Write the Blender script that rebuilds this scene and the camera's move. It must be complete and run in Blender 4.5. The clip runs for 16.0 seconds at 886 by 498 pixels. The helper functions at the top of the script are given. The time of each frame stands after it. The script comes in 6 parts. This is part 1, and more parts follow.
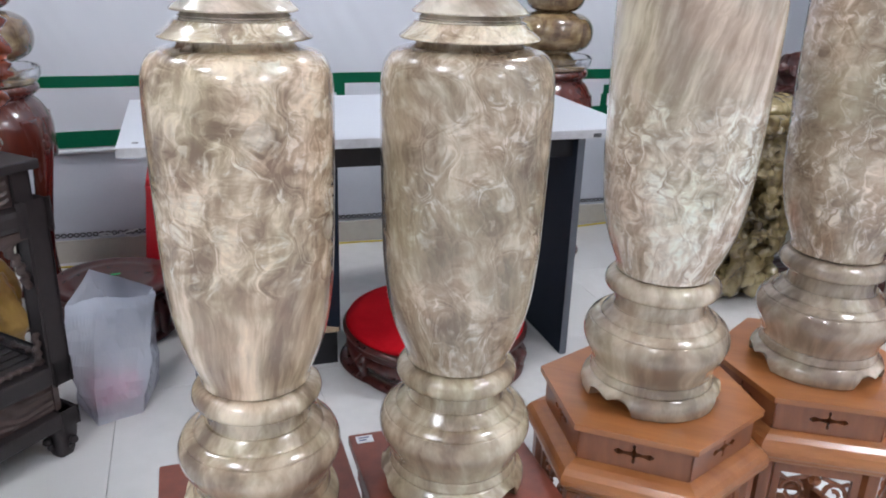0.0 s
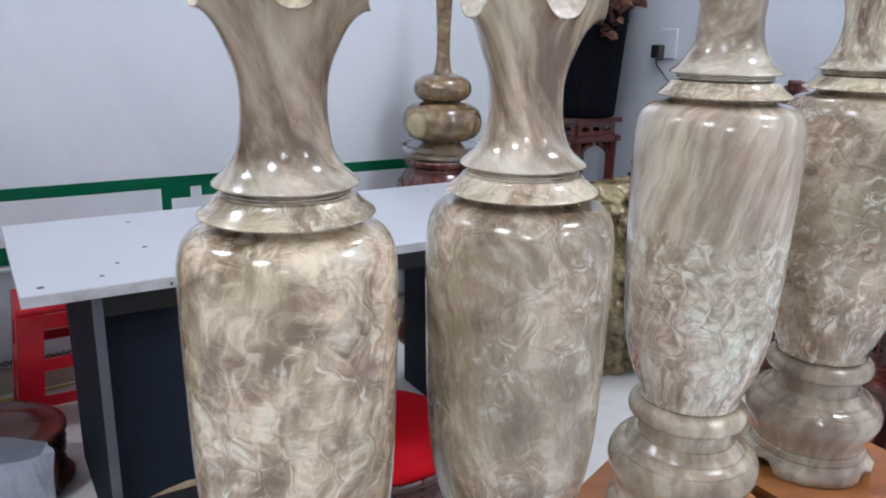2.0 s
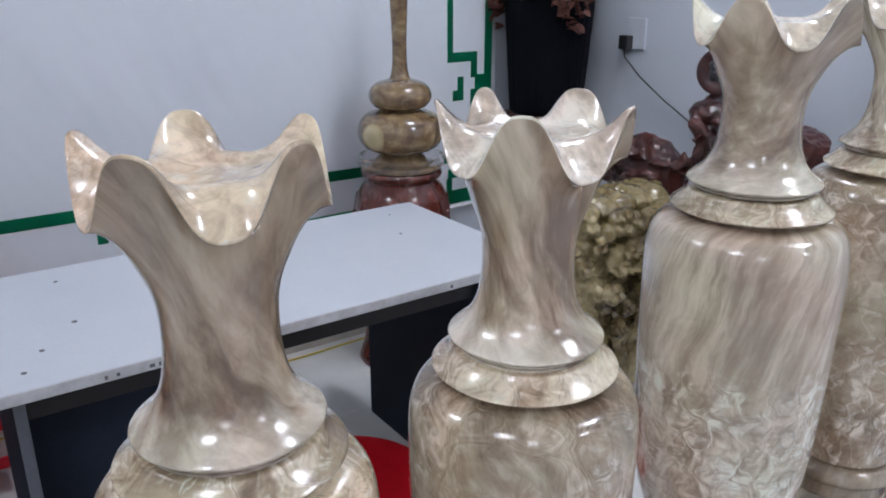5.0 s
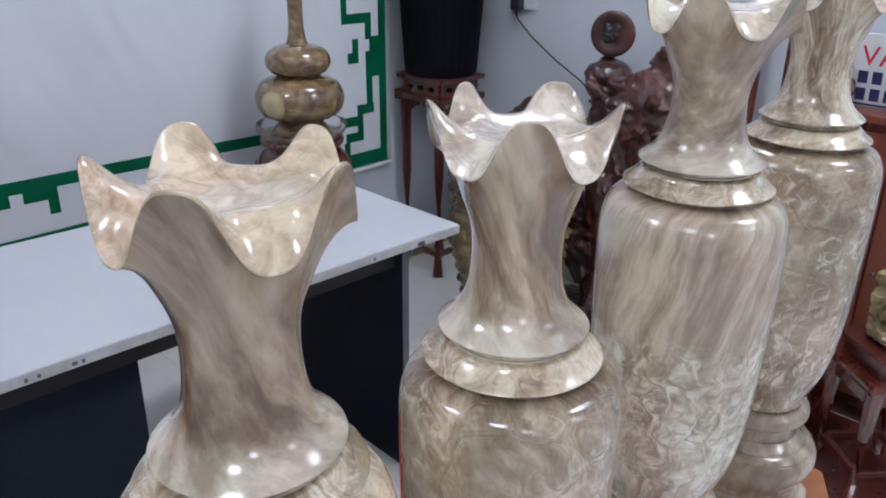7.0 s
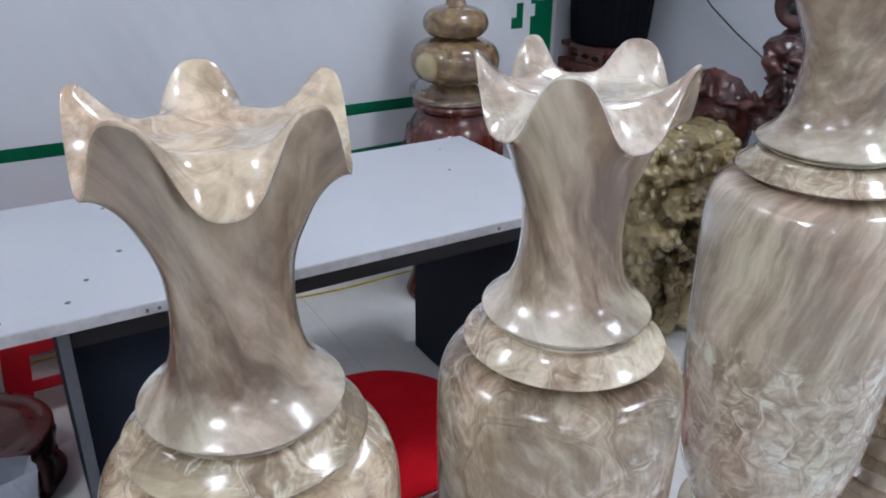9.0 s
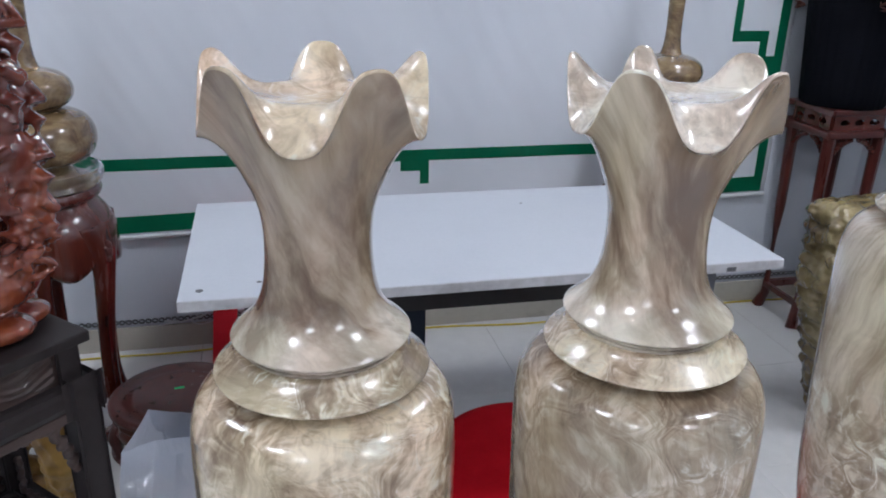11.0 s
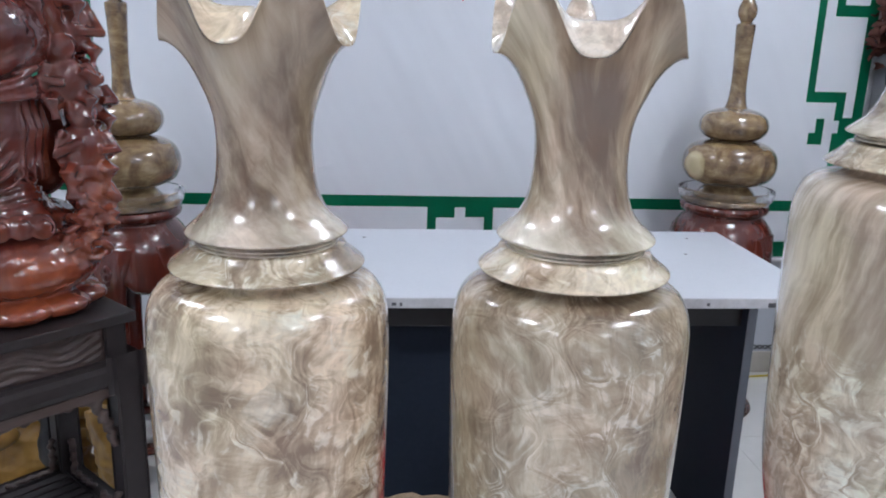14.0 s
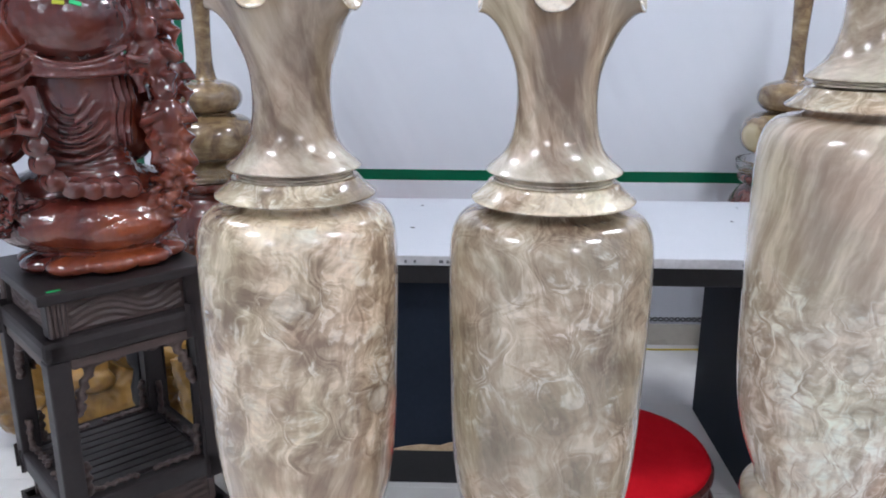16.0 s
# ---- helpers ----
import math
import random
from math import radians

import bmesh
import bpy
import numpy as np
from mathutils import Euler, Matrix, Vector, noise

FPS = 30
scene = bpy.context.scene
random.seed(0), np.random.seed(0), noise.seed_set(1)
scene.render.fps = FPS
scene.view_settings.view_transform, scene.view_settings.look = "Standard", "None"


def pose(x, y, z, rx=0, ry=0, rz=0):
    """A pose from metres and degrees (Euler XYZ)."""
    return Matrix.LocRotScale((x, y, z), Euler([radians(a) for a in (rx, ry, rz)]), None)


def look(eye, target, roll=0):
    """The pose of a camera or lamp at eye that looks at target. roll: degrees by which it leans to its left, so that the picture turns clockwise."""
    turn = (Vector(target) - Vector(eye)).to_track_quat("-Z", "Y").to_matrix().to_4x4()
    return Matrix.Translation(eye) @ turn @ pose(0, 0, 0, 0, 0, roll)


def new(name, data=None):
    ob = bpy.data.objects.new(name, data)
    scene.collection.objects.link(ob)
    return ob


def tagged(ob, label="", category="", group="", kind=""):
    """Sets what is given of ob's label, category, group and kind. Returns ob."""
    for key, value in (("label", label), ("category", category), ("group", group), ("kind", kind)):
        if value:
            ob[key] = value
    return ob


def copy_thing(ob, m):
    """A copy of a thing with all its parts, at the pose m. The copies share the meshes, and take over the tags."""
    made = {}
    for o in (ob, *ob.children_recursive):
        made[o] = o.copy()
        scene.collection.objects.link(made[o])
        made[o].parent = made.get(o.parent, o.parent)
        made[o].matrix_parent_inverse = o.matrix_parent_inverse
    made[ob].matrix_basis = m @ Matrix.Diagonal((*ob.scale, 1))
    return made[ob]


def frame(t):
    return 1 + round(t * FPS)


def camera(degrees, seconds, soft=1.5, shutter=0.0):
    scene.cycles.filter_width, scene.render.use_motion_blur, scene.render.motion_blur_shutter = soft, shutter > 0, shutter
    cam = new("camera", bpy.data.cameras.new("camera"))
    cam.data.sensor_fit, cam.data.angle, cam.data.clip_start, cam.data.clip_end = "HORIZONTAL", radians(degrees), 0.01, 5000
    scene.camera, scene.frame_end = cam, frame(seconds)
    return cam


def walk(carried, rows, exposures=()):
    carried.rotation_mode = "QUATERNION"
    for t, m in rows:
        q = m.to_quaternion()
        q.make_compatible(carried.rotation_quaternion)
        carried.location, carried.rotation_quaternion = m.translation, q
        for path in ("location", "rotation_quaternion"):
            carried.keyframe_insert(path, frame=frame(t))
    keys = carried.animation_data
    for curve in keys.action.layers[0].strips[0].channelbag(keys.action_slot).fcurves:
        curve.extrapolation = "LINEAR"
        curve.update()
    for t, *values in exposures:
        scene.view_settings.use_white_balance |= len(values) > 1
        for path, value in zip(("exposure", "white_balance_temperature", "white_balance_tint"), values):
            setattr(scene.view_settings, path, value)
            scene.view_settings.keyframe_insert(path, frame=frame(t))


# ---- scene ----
cam = camera(58.9, 16.0, 1.9)
PATH = [
    (0, (0.134, 0.303, 1.245), (0.723, 2.082, 0.547), 1.8),
    (0.5, (0.059, 0.414, 1.259), (0.732, 2.176, 0.593), 0.5),
    (1, (-0.02, 0.495, 1.279), (0.777, 2.222, 0.661), -0.3),
    (1.5, (-0.086, 0.544, 1.305), (0.838, 2.221, 0.727), 0.6),
    (2, (-0.116, 0.578, 1.351), (0.89, 2.217, 0.805), 1.1),
    (2.5, (-0.127, 0.593, 1.394), (0.925, 2.211, 0.871), 0.6),
    (3, (-0.092, 0.633, 1.435), (0.99, 2.235, 0.922), 0.4),
    (3.5, (-0.03, 0.698, 1.472), (1.069, 2.29, 0.966), 0.9),
    (4, (0.008, 0.741, 1.501), (1.098, 2.344, 1.008), 1.8),
    (4.5, (0.019, 0.783, 1.522), (1.072, 2.388, 0.963), 1.3),
    (4.7, (0.015, 0.806, 1.534), (1.062, 2.395, 0.921), 0.7),
    (6.8, (-0.07, 0.93, 1.589), (1.215, 2.257, 0.822), 0.2),
    (7, (-0.082, 0.928, 1.594), (1.215, 2.242, 0.824), 0.8),
    (7.5, (-0.088, 0.93, 1.59), (1.205, 2.235, 0.799), 0.7),
    (8, (-0.06, 0.931, 1.577), (1.177, 2.265, 0.747), 0.3),
    (8.5, (0.0, 0.908, 1.569), (1.109, 2.342, 0.724), 0.2),
    (9, (0.065, 0.891, 1.564), (0.992, 2.451, 0.724), 0.6),
    (9.5, (0.121, 0.891, 1.551), (0.856, 2.552, 0.715), 1.2),
    (9.7, (0.14, 0.894, 1.549), (0.81, 2.588, 0.723), 1.0),
    (11.8, (0.163, 0.682, 1.481), (0.555, 2.53, 0.826), 1.6),
    (12, (0.161, 0.678, 1.467), (0.553, 2.533, 0.83), 1.5),
    (12.5, (0.182, 0.679, 1.437), (0.58, 2.551, 0.854), 1.1),
    (13, (0.21, 0.678, 1.413), (0.598, 2.565, 0.875), 0.8),
    (13.5, (0.254, 0.65, 1.394), (0.553, 2.558, 0.875), 1.0),
    (14, (0.325, 0.613, 1.374), (0.491, 2.539, 0.86), 1.7),
    (14.5, (0.387, 0.579, 1.363), (0.443, 2.511, 0.851), 2.0),
    (15, (0.416, 0.546, 1.357), (0.391, 2.477, 0.838), 1.3),
    (15.5, (0.428, 0.513, 1.347), (0.367, 2.44, 0.813), 0.5),
    (16, (0.43, 0.442, 1.346), (0.374, 2.365, 0.801), 0.3),
]
EXPOSURES = [(0, 0.17, 6200, 12), (0.6, 0.08, 6130, 12), (1.5, 0.03, 6030, 11), (3.0, -0.18, 5980, 11), (4.7, -0.30, 5970, 12), (7.0, -0.29, 5970, 12), (9.5, -0.33, 5970, 11), (12.0, -0.19, 5960, 11), (14.5, -0.02, 6000, 11), (16.0, 0.08, 6060, 12)]
walk(cam, [(t, look(eye, target, roll)) for t, eye, target, roll in PATH], EXPOSURES)

# ---- world and exposure ----
world = bpy.data.worlds.new("world")
scene.world = world
world.use_nodes = True
world.node_tree.nodes["Background"].inputs[0].default_value = (0.75, 0.85, 1.0, 1)
world.node_tree.nodes["Background"].inputs[1].default_value = 0.3
scene.view_settings.exposure = 0.0
LAMP_STRENGTH = 47.0


# ---- material tools ----
class Mat:
    """A node material: nodes are added with add(), and linked by naming sockets."""

    def __init__(self, name, rough=0.5, metal=0.0, coat=0.0, coat_rough=0.05, spec=0.5):
        self.m = bpy.data.materials.new(name)
        self.m.use_nodes = True
        self.t = self.m.node_tree
        self.b = self.t.nodes["Principled BSDF"]
        self.b.inputs["Roughness"].default_value = rough
        self.b.inputs["Metallic"].default_value = metal
        self.b.inputs["Coat Weight"].default_value = coat
        self.b.inputs["Coat Roughness"].default_value = coat_rough
        self.b.inputs["Specular IOR Level"].default_value = spec
        tc = self.t.nodes.new("ShaderNodeTexCoord")
        self.co = tc.outputs["Object"]
        self.gen = tc.outputs["Generated"]

    def link(self, a, b):
        self.t.links.new(a, b)

    def put(self, sock, v):
        if isinstance(v, bpy.types.NodeSocket):
            self.link(v, sock)
        else:
            sock.default_value = v

    def mapping(self, v, scale=(1, 1, 1), rot=(0, 0, 0), loc=(0, 0, 0)):
        n = self.t.nodes.new("ShaderNodeMapping")
        self.link(v, n.inputs[0])
        n.inputs["Scale"].default_value = scale
        n.inputs["Rotation"].default_value = [radians(a) for a in rot]
        n.inputs["Location"].default_value = loc
        return n.outputs[0]

    def noise(self, v, scale, detail=4, rough=0.55, dist=0.0):
        n = self.t.nodes.new("ShaderNodeTexNoise")
        self.link(v, n.inputs["Vector"])
        n.inputs["Scale"].default_value = scale
        n.inputs["Detail"].default_value = detail
        n.inputs["Roughness"].default_value = rough
        n.inputs["Distortion"].default_value = dist
        return n.outputs["Fac"], n.outputs["Color"]

    def voronoi(self, v, scale, feature="SMOOTH_F1"):
        n = self.t.nodes.new("ShaderNodeTexVoronoi")
        n.feature = feature
        self.link(v, n.inputs["Vector"])
        n.inputs["Scale"].default_value = scale
        return n.outputs["Distance"]

    def warp(self, v, scale, amount):
        c = self.noise(v, scale, 2)[1]
        sub = self.t.nodes.new("ShaderNodeVectorMath")
        sub.operation = "SUBTRACT"
        self.link(c, sub.inputs[0])
        sub.inputs[1].default_value = (0.5, 0.5, 0.5)
        mad = self.t.nodes.new("ShaderNodeVectorMath")
        mad.operation = "MULTIPLY_ADD"
        self.link(sub.outputs[0], mad.inputs[0])
        mad.inputs[1].default_value = (amount, amount, amount)
        self.link(v, mad.inputs[2])
        return mad.outputs[0]

    def ramp(self, fac, stops, mode="LINEAR"):
        n = self.t.nodes.new("ShaderNodeValToRGB")
        e = n.color_ramp.elements
        n.color_ramp.interpolation = mode
        while len(e) < len(stops):
            e.new(0.5)
        for el, (p, c) in zip(e, stops):
            el.position = p
            el.color = (*c, 1) if isinstance(c, tuple) else (c, c, c, 1)
        self.link(fac, n.inputs[0])
        return n.outputs[0]

    def mix(self, fac, a, b, mode="MIX"):
        n = self.t.nodes.new("ShaderNodeMix")
        n.data_type, n.blend_type = "RGBA", mode
        self.put(n.inputs[0], fac)
        for s, v in ((n.inputs[6], a), (n.inputs[7], b)):
            self.put(s, (*v, 1) if isinstance(v, tuple) and len(v) == 3 else v)
        return n.outputs[2]

    def math(self, op, a, b=0.0, c=0.0):
        n = self.t.nodes.new("ShaderNodeMath")
        n.operation = op
        for s, v in zip(n.inputs, (a, b, c)):
            self.put(s, v)
        return n.outputs[0]

    def axis(self, v, which):
        n = self.t.nodes.new("ShaderNodeSeparateXYZ")
        self.link(v, n.inputs[0])
        return n.outputs[which]

    def random(self):
        return self.t.nodes.new("ShaderNodeObjectInfo").outputs["Random"]

    def color(self, v):
        self.put(self.b.inputs["Base Color"], (*v, 1) if isinstance(v, tuple) else v)
        return self

    def rough(self, v):
        self.put(self.b.inputs["Roughness"], v)
        return self

    def bump(self, h, strength=0.3, dist=0.005):
        n = self.t.nodes.new("ShaderNodeBump")
        n.inputs["Strength"].default_value = strength
        n.inputs["Distance"].default_value = dist
        self.link(h, n.inputs["Height"])
        self.link(n.outputs[0], self.b.inputs["Normal"])
        self.link(n.outputs[0], self.b.inputs["Coat Normal"])
        return self


def mottled(name, a, b, scale=6.0, fine=60.0, rough=0.5, coat=0.0, bump=0.1, metal=0.0, spec=0.5, coat_rough=0.05):
    """Two tones at a coarse scale, broken by a fine grain."""
    m = Mat(name, rough, metal, coat, coat_rough, spec)
    big = m.noise(m.co, scale, 4)[0]
    small = m.noise(m.co, fine, 3)[0]
    fac = m.math("ADD", m.math("MULTIPLY", big, 0.7), m.math("MULTIPLY", small, 0.3))
    m.color(m.ramp(fac, [(0.32, a), (0.68, b)]))
    r = m.math("MULTIPLY_ADD", big, 0.16, rough - 0.08)
    m.rough(r)
    if bump:
        m.bump(small, bump, 0.002)
    return m.m


def wood(name, dark, light, grain=(1, 1, 0.08), scale=40.0, rough=0.35, coat=0.3, bump=0.15):
    m = Mat(name, rough, 0, coat, 0.12)
    v = m.warp(m.mapping(m.co, grain), 6.0, 0.03)
    g = m.noise(v, scale, 5, 0.6)[0]
    big = m.noise(m.co, 5.0, 3)[0]
    fac = m.math("ADD", m.math("MULTIPLY", g, 0.6), m.math("MULTIPLY", big, 0.4))
    m.color(m.ramp(fac, [(0.3, dark), (0.7, light)]))
    m.rough(m.math("MULTIPLY_ADD", g, 0.25, rough - 0.12))
    m.bump(g, bump, 0.0015)
    return m.m


def vase_wood(name, seed, lean, low, high, tone=(1, 1, 1), spread=1.0, cells=15.0, grain=16.0, contrast=1.0, pearl=0.5, eyes=0.5, cloud=0.5, klean=0.0, soft=0.0, stretch=0.12, fibre=0.16, plan=False, sap=0.0):
    """Polished pale burl: flowing bands, and between two heights brushed curls, cream flecks and ringed eyes."""
    m = Mat(name, 0.24, 0, 1.0, 0.16)
    mid = (0.40, 0.335, 0.262)
    t = lambda c: tuple(max(0.02, (k + (a - k) * contrast) * b) for a, k, b in zip(c, mid, tone))
    # unrolled coordinates: along the girth, up the axis
    sep = m.t.nodes.new("ShaderNodeSeparateXYZ")
    m.link(m.co, sep.inputs[0])
    ang = m.math("ARCTAN2", sep.outputs[0], m.math("MULTIPLY", sep.outputs[1], -1.0))
    rad = m.math("SQRT", m.math("ADD", m.math("MULTIPLY", sep.outputs[0], sep.outputs[0]), m.math("MULTIPLY", sep.outputs[1], sep.outputs[1])))
    com = m.t.nodes.new("ShaderNodeCombineXYZ")
    m.link(m.math("MULTIPLY", ang, 0.12), com.inputs[0])
    m.link(m.math("SUBTRACT", sep.outputs[2], rad), com.inputs[1])
    p = m.mapping(m.co if plan else com.outputs[0], loc=(seed * 3.7, seed * 2.1, seed * 1.3))
    q = m.warp(m.warp(p, 6.0, 0.055), 22.0, 0.010)
    # bands that flow along one lean
    flow = m.mapping(m.mapping(q, rot=(0, 0, lean)), (1, stretch, 1))
    bands = m.math("ADD", m.math("MULTIPLY", m.noise(flow, grain, 4, 0.55, 0.3)[0], 0.62), m.math("ADD", m.math("MULTIPLY", m.noise(flow, grain * 5.0, 4, 0.6, 0.4)[0], fibre), m.math("MULTIPLY", m.noise(q, 9.0, 3, 0.5, 0.8)[0], 0.22)))
    bands = m.math("MULTIPLY_ADD", bands, 1.25 / (0.84 + fibre), -0.125)
    dark, low_, mid_, pale, cream = t((0.215, 0.160, 0.120)), t((0.335, 0.270, 0.205)), t((0.435, 0.360, 0.280)), t((0.56, 0.485, 0.39)), t((0.78, 0.715, 0.61))
    base = m.ramp(bands, [(0.36, dark), (0.44, low_), (0.50, mid_), (0.56, pale), (0.66, cream)], "B_SPLINE")
    # brushed curls: every cell of the burl has its own direction
    def curls(scale, fine, warp):
        v = m.warp(m.warp(p, 8.0, 0.05), 30.0, warp)
        n = m.t.nodes.new("ShaderNodeTexVoronoi")
        m.link(v, n.inputs["Vector"])
        n.feature = "SMOOTH_F1"
        n.inputs["Smoothness"].default_value = 0.62
        n.inputs["Scale"].default_value = scale
        rnd = m.axis(n.outputs["Color"], 0)
        r = m.t.nodes.new("ShaderNodeVectorRotate")
        r.rotation_type = "Z_AXIS"
        m.link(v, r.inputs["Vector"])
        m.link(n.outputs["Position"], r.inputs["Center"])
        m.link(m.math("ADD", m.math("MULTIPLY", m.math("SUBTRACT", rnd, 0.5), 3.1 * spread), radians(klean)), r.inputs["Angle"])
        f = m.noise(m.mapping(m.warp(r.outputs[0], 26.0, 0.012), (1, 0.20, 1)), fine, 4, 0.58, 0.5)[0]
        return f, n.outputs["Distance"], m.axis(n.outputs["Color"], 1), m.axis(n.outputs["Color"], 2)

    f1, d1, pick, shade = curls(cells, 46.0, 0.012)
    f2 = curls(cells * 2.1, 85.0, 0.008)[0]
    clouds = m.noise(q, 11.0, 4, 0.55, 0.9)[0]
    tone_ = m.math("ADD", m.math("MULTIPLY", f1, 0.40 - 0.06 * cloud), m.math("ADD", m.math("MULTIPLY", f2, 0.30), m.math("ADD", m.math("MULTIPLY", clouds, 0.26 + 0.06 * cloud), m.math("MULTIPLY", m.math("SUBTRACT", shade, 0.5), 0.12))))
    tone_ = m.math("ADD", m.math("MULTIPLY", tone_, 0.70), m.math("MULTIPLY_ADD", bands, 0.34, -0.015))
    tone_ = m.math("MULTIPLY_ADD", tone_, 1.32, -0.152)
    burl = m.ramp(tone_, [(0.375, dark), (0.435, low_), (0.48, mid_), (0.53, pale), (0.605, cream)], "B_SPLINE")
    z = sep.outputs[2]
    zz = m.math("ADD", z, m.math("MULTIPLY_ADD", m.noise(q, 16.0, 4, 0.6)[0], 0.12, -0.06))
    band = m.math("MULTIPLY", m.ramp(zz, [(low - 0.015, 0.0), (low + 0.015, 1.0)]), m.ramp(zz, [(high - 0.015, 1.0), (high + 0.015, 0.0)]))
    where = m.math("MULTIPLY", band, m.ramp(m.noise(q, 7.0, 3, 0.55)[0], [(0.30 + 0.2 * soft, 0.0), (0.48 + 0.2 * soft, 1.0)]))
    col = m.mix(where, base, burl)
    # pearly flecks: fluffy patches along the brush marks
    tuft = m.math("ADD", m.math("MULTIPLY", f2, 0.55), m.math("MULTIPLY", m.noise(q, 30.0, 4, 0.6, 0.8)[0], 0.45))
    fleck = m.math("MULTIPLY", m.ramp(tuft, [(0.50 - 0.035 * max(0.0, pearl - 1), 0.0), (0.64 - 0.035 * max(0.0, pearl - 1), 1.0)], "EASE"), m.math("MULTIPLY", m.ramp(m.math("ADD", m.math("MULTIPLY", m.noise(q, 9.0, 3, 0.55, 0.5)[0], 0.8), m.math("MULTIPLY", pick, 0.2)), [(0.55 - 0.16 * pearl, 0.0), (0.67 - 0.16 * pearl, 1.0)]), min(1.0, 0.45 + 0.5 * pearl)))
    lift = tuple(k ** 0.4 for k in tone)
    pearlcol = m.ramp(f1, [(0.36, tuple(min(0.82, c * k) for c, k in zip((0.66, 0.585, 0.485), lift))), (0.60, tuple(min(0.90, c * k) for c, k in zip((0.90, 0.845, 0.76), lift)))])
    col = m.mix(m.math("MULTIPLY", fleck, band), col, pearlcol)
    # eyes: pale ovals with a thin dark rim, in few of the cells
    wob = m.math("ADD", d1, m.math("MULTIPLY_ADD", clouds, 0.34, -0.17))
    chosen = m.math("MULTIPLY", m.math("GREATER_THAN", pick, 1.0 - 0.42 * eyes), band)
    col = m.mix(m.math("MULTIPLY", m.ramp(wob, [(0.14, 0.55), (0.28, 0.0)]), chosen), col, pearlcol)
    rim = m.ramp(wob, [(0.235, 1.0), (0.27, 0.55), (0.32, 1.0), (0.37, 0.75), (0.42, 1.0)], "B_SPLINE")
    col = m.mix(chosen, col, m.mix(1.0, col, rim, "MULTIPLY"))
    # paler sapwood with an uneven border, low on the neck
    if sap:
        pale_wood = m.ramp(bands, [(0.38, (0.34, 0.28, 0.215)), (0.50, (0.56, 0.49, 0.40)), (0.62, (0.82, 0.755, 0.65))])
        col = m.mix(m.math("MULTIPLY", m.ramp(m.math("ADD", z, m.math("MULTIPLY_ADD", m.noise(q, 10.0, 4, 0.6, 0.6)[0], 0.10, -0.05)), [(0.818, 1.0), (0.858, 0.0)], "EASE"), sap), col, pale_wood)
    # fine dark lines, and a drift of hue from green-grey to rose
    vein = m.ramp(m.noise(m.mapping(m.mapping(q, rot=(0, 0, klean + 20)), (1, 0.3, 1)), 17.0, 5, 0.6, 1.2)[0], [(0.472, 1.0), (0.5, 0.72), (0.528, 1.0)], "B_SPLINE")
    col = m.mix(m.math("MULTIPLY_ADD", band, 0.55, 0.25), col, m.mix(1.0, col, vein, "MULTIPLY"))
    hue = m.ramp(m.noise(q, 7.0, 3, 0.6)[0], [(0.36, (0.98, 1.0, 0.92)), (0.5, (1.01, 1.0, 0.97)), (0.64, (1.06, 0.985, 0.95))])
    m.color(m.mix(1.0, col, hue, "MULTIPLY"))
    # hand-sanded unevenness that breaks up the gloss
    m.bump(m.math("ADD", m.math("MULTIPLY", f1, 0.05), m.noise(m.co, 24.0, 3, 0.5)[0]), 0.5, 0.0022)
    return m.m


# ---- materials ----
m = Mat("banner_vinyl", 0.42, 0, 0, 0.1)
m.color(m.ramp(m.noise(m.co, 1.2, 4)[0], [(0.32, (0.66, 0.685, 0.735)), (0.68, (0.72, 0.74, 0.785))]))
m.bump(m.noise(m.mapping(m.mapping(m.co, rot=(0, 28, 0)), (1, 1, 0.22)), 4.5, 2, 0.4)[0], 0.35, 0.06)
M_BANNER = m.m
M_GREEN = mottled("green_print", (0.0, 0.19, 0.085), (0.005, 0.25, 0.12), 3, 60, 0.42, 0, 0.03)
M_NAVY = mottled("navy_print", (0.02, 0.02, 0.10), (0.03, 0.03, 0.14), 3, 60, 0.45, 0, 0)
M_PRINTRED = mottled("red_print", (0.55, 0.02, 0.04), (0.62, 0.03, 0.06), 3, 60, 0.45, 0, 0)
M_WALL = mottled("wall_paint", (0.54, 0.57, 0.63), (0.60, 0.625, 0.68), 0.9, 120, 0.7, 0, 0.08)
M_CEIL = mottled("ceiling_paint", (0.74, 0.74, 0.73), (0.8, 0.8, 0.79), 1, 80, 0.8)
M_SKIRT = mottled("skirting_tile", (0.50, 0.47, 0.41), (0.60, 0.57, 0.50), 3, 40, 0.3)
M_DARKDOT = mottled("dark_ornament", (0.06, 0.06, 0.065), (0.14, 0.14, 0.15), 20, 80, 0.5)
M_YELLOW = mottled("yellow_cable", (0.60, 0.45, 0.02), (0.75, 0.58, 0.05), 10, 80, 0.4)
M_WHITEPL = mottled("white_plastic", (0.68, 0.70, 0.72), (0.78, 0.79, 0.8), 8, 80, 0.35, 0, 0.02)
M_BLACKPL = mottled("black_plastic", (0.012, 0.012, 0.014), (0.03, 0.03, 0.033), 20, 90, 0.4)
M_TABTOP = mottled("white_laminate", (0.53, 0.555, 0.605), (0.60, 0.62, 0.665), 2.5, 90, 0.33, 0, 0.03)
M_EDGE = mottled("worn_edge_band", (0.42, 0.42, 0.43), (0.66, 0.66, 0.68), 14, 70, 0.45, 0, 0.1)
M_SLATE = mottled("slate_laminate", (0.011, 0.016, 0.027), (0.018, 0.025, 0.040), 3, 90, 0.6, 0, 0.03, 0, 0.12)
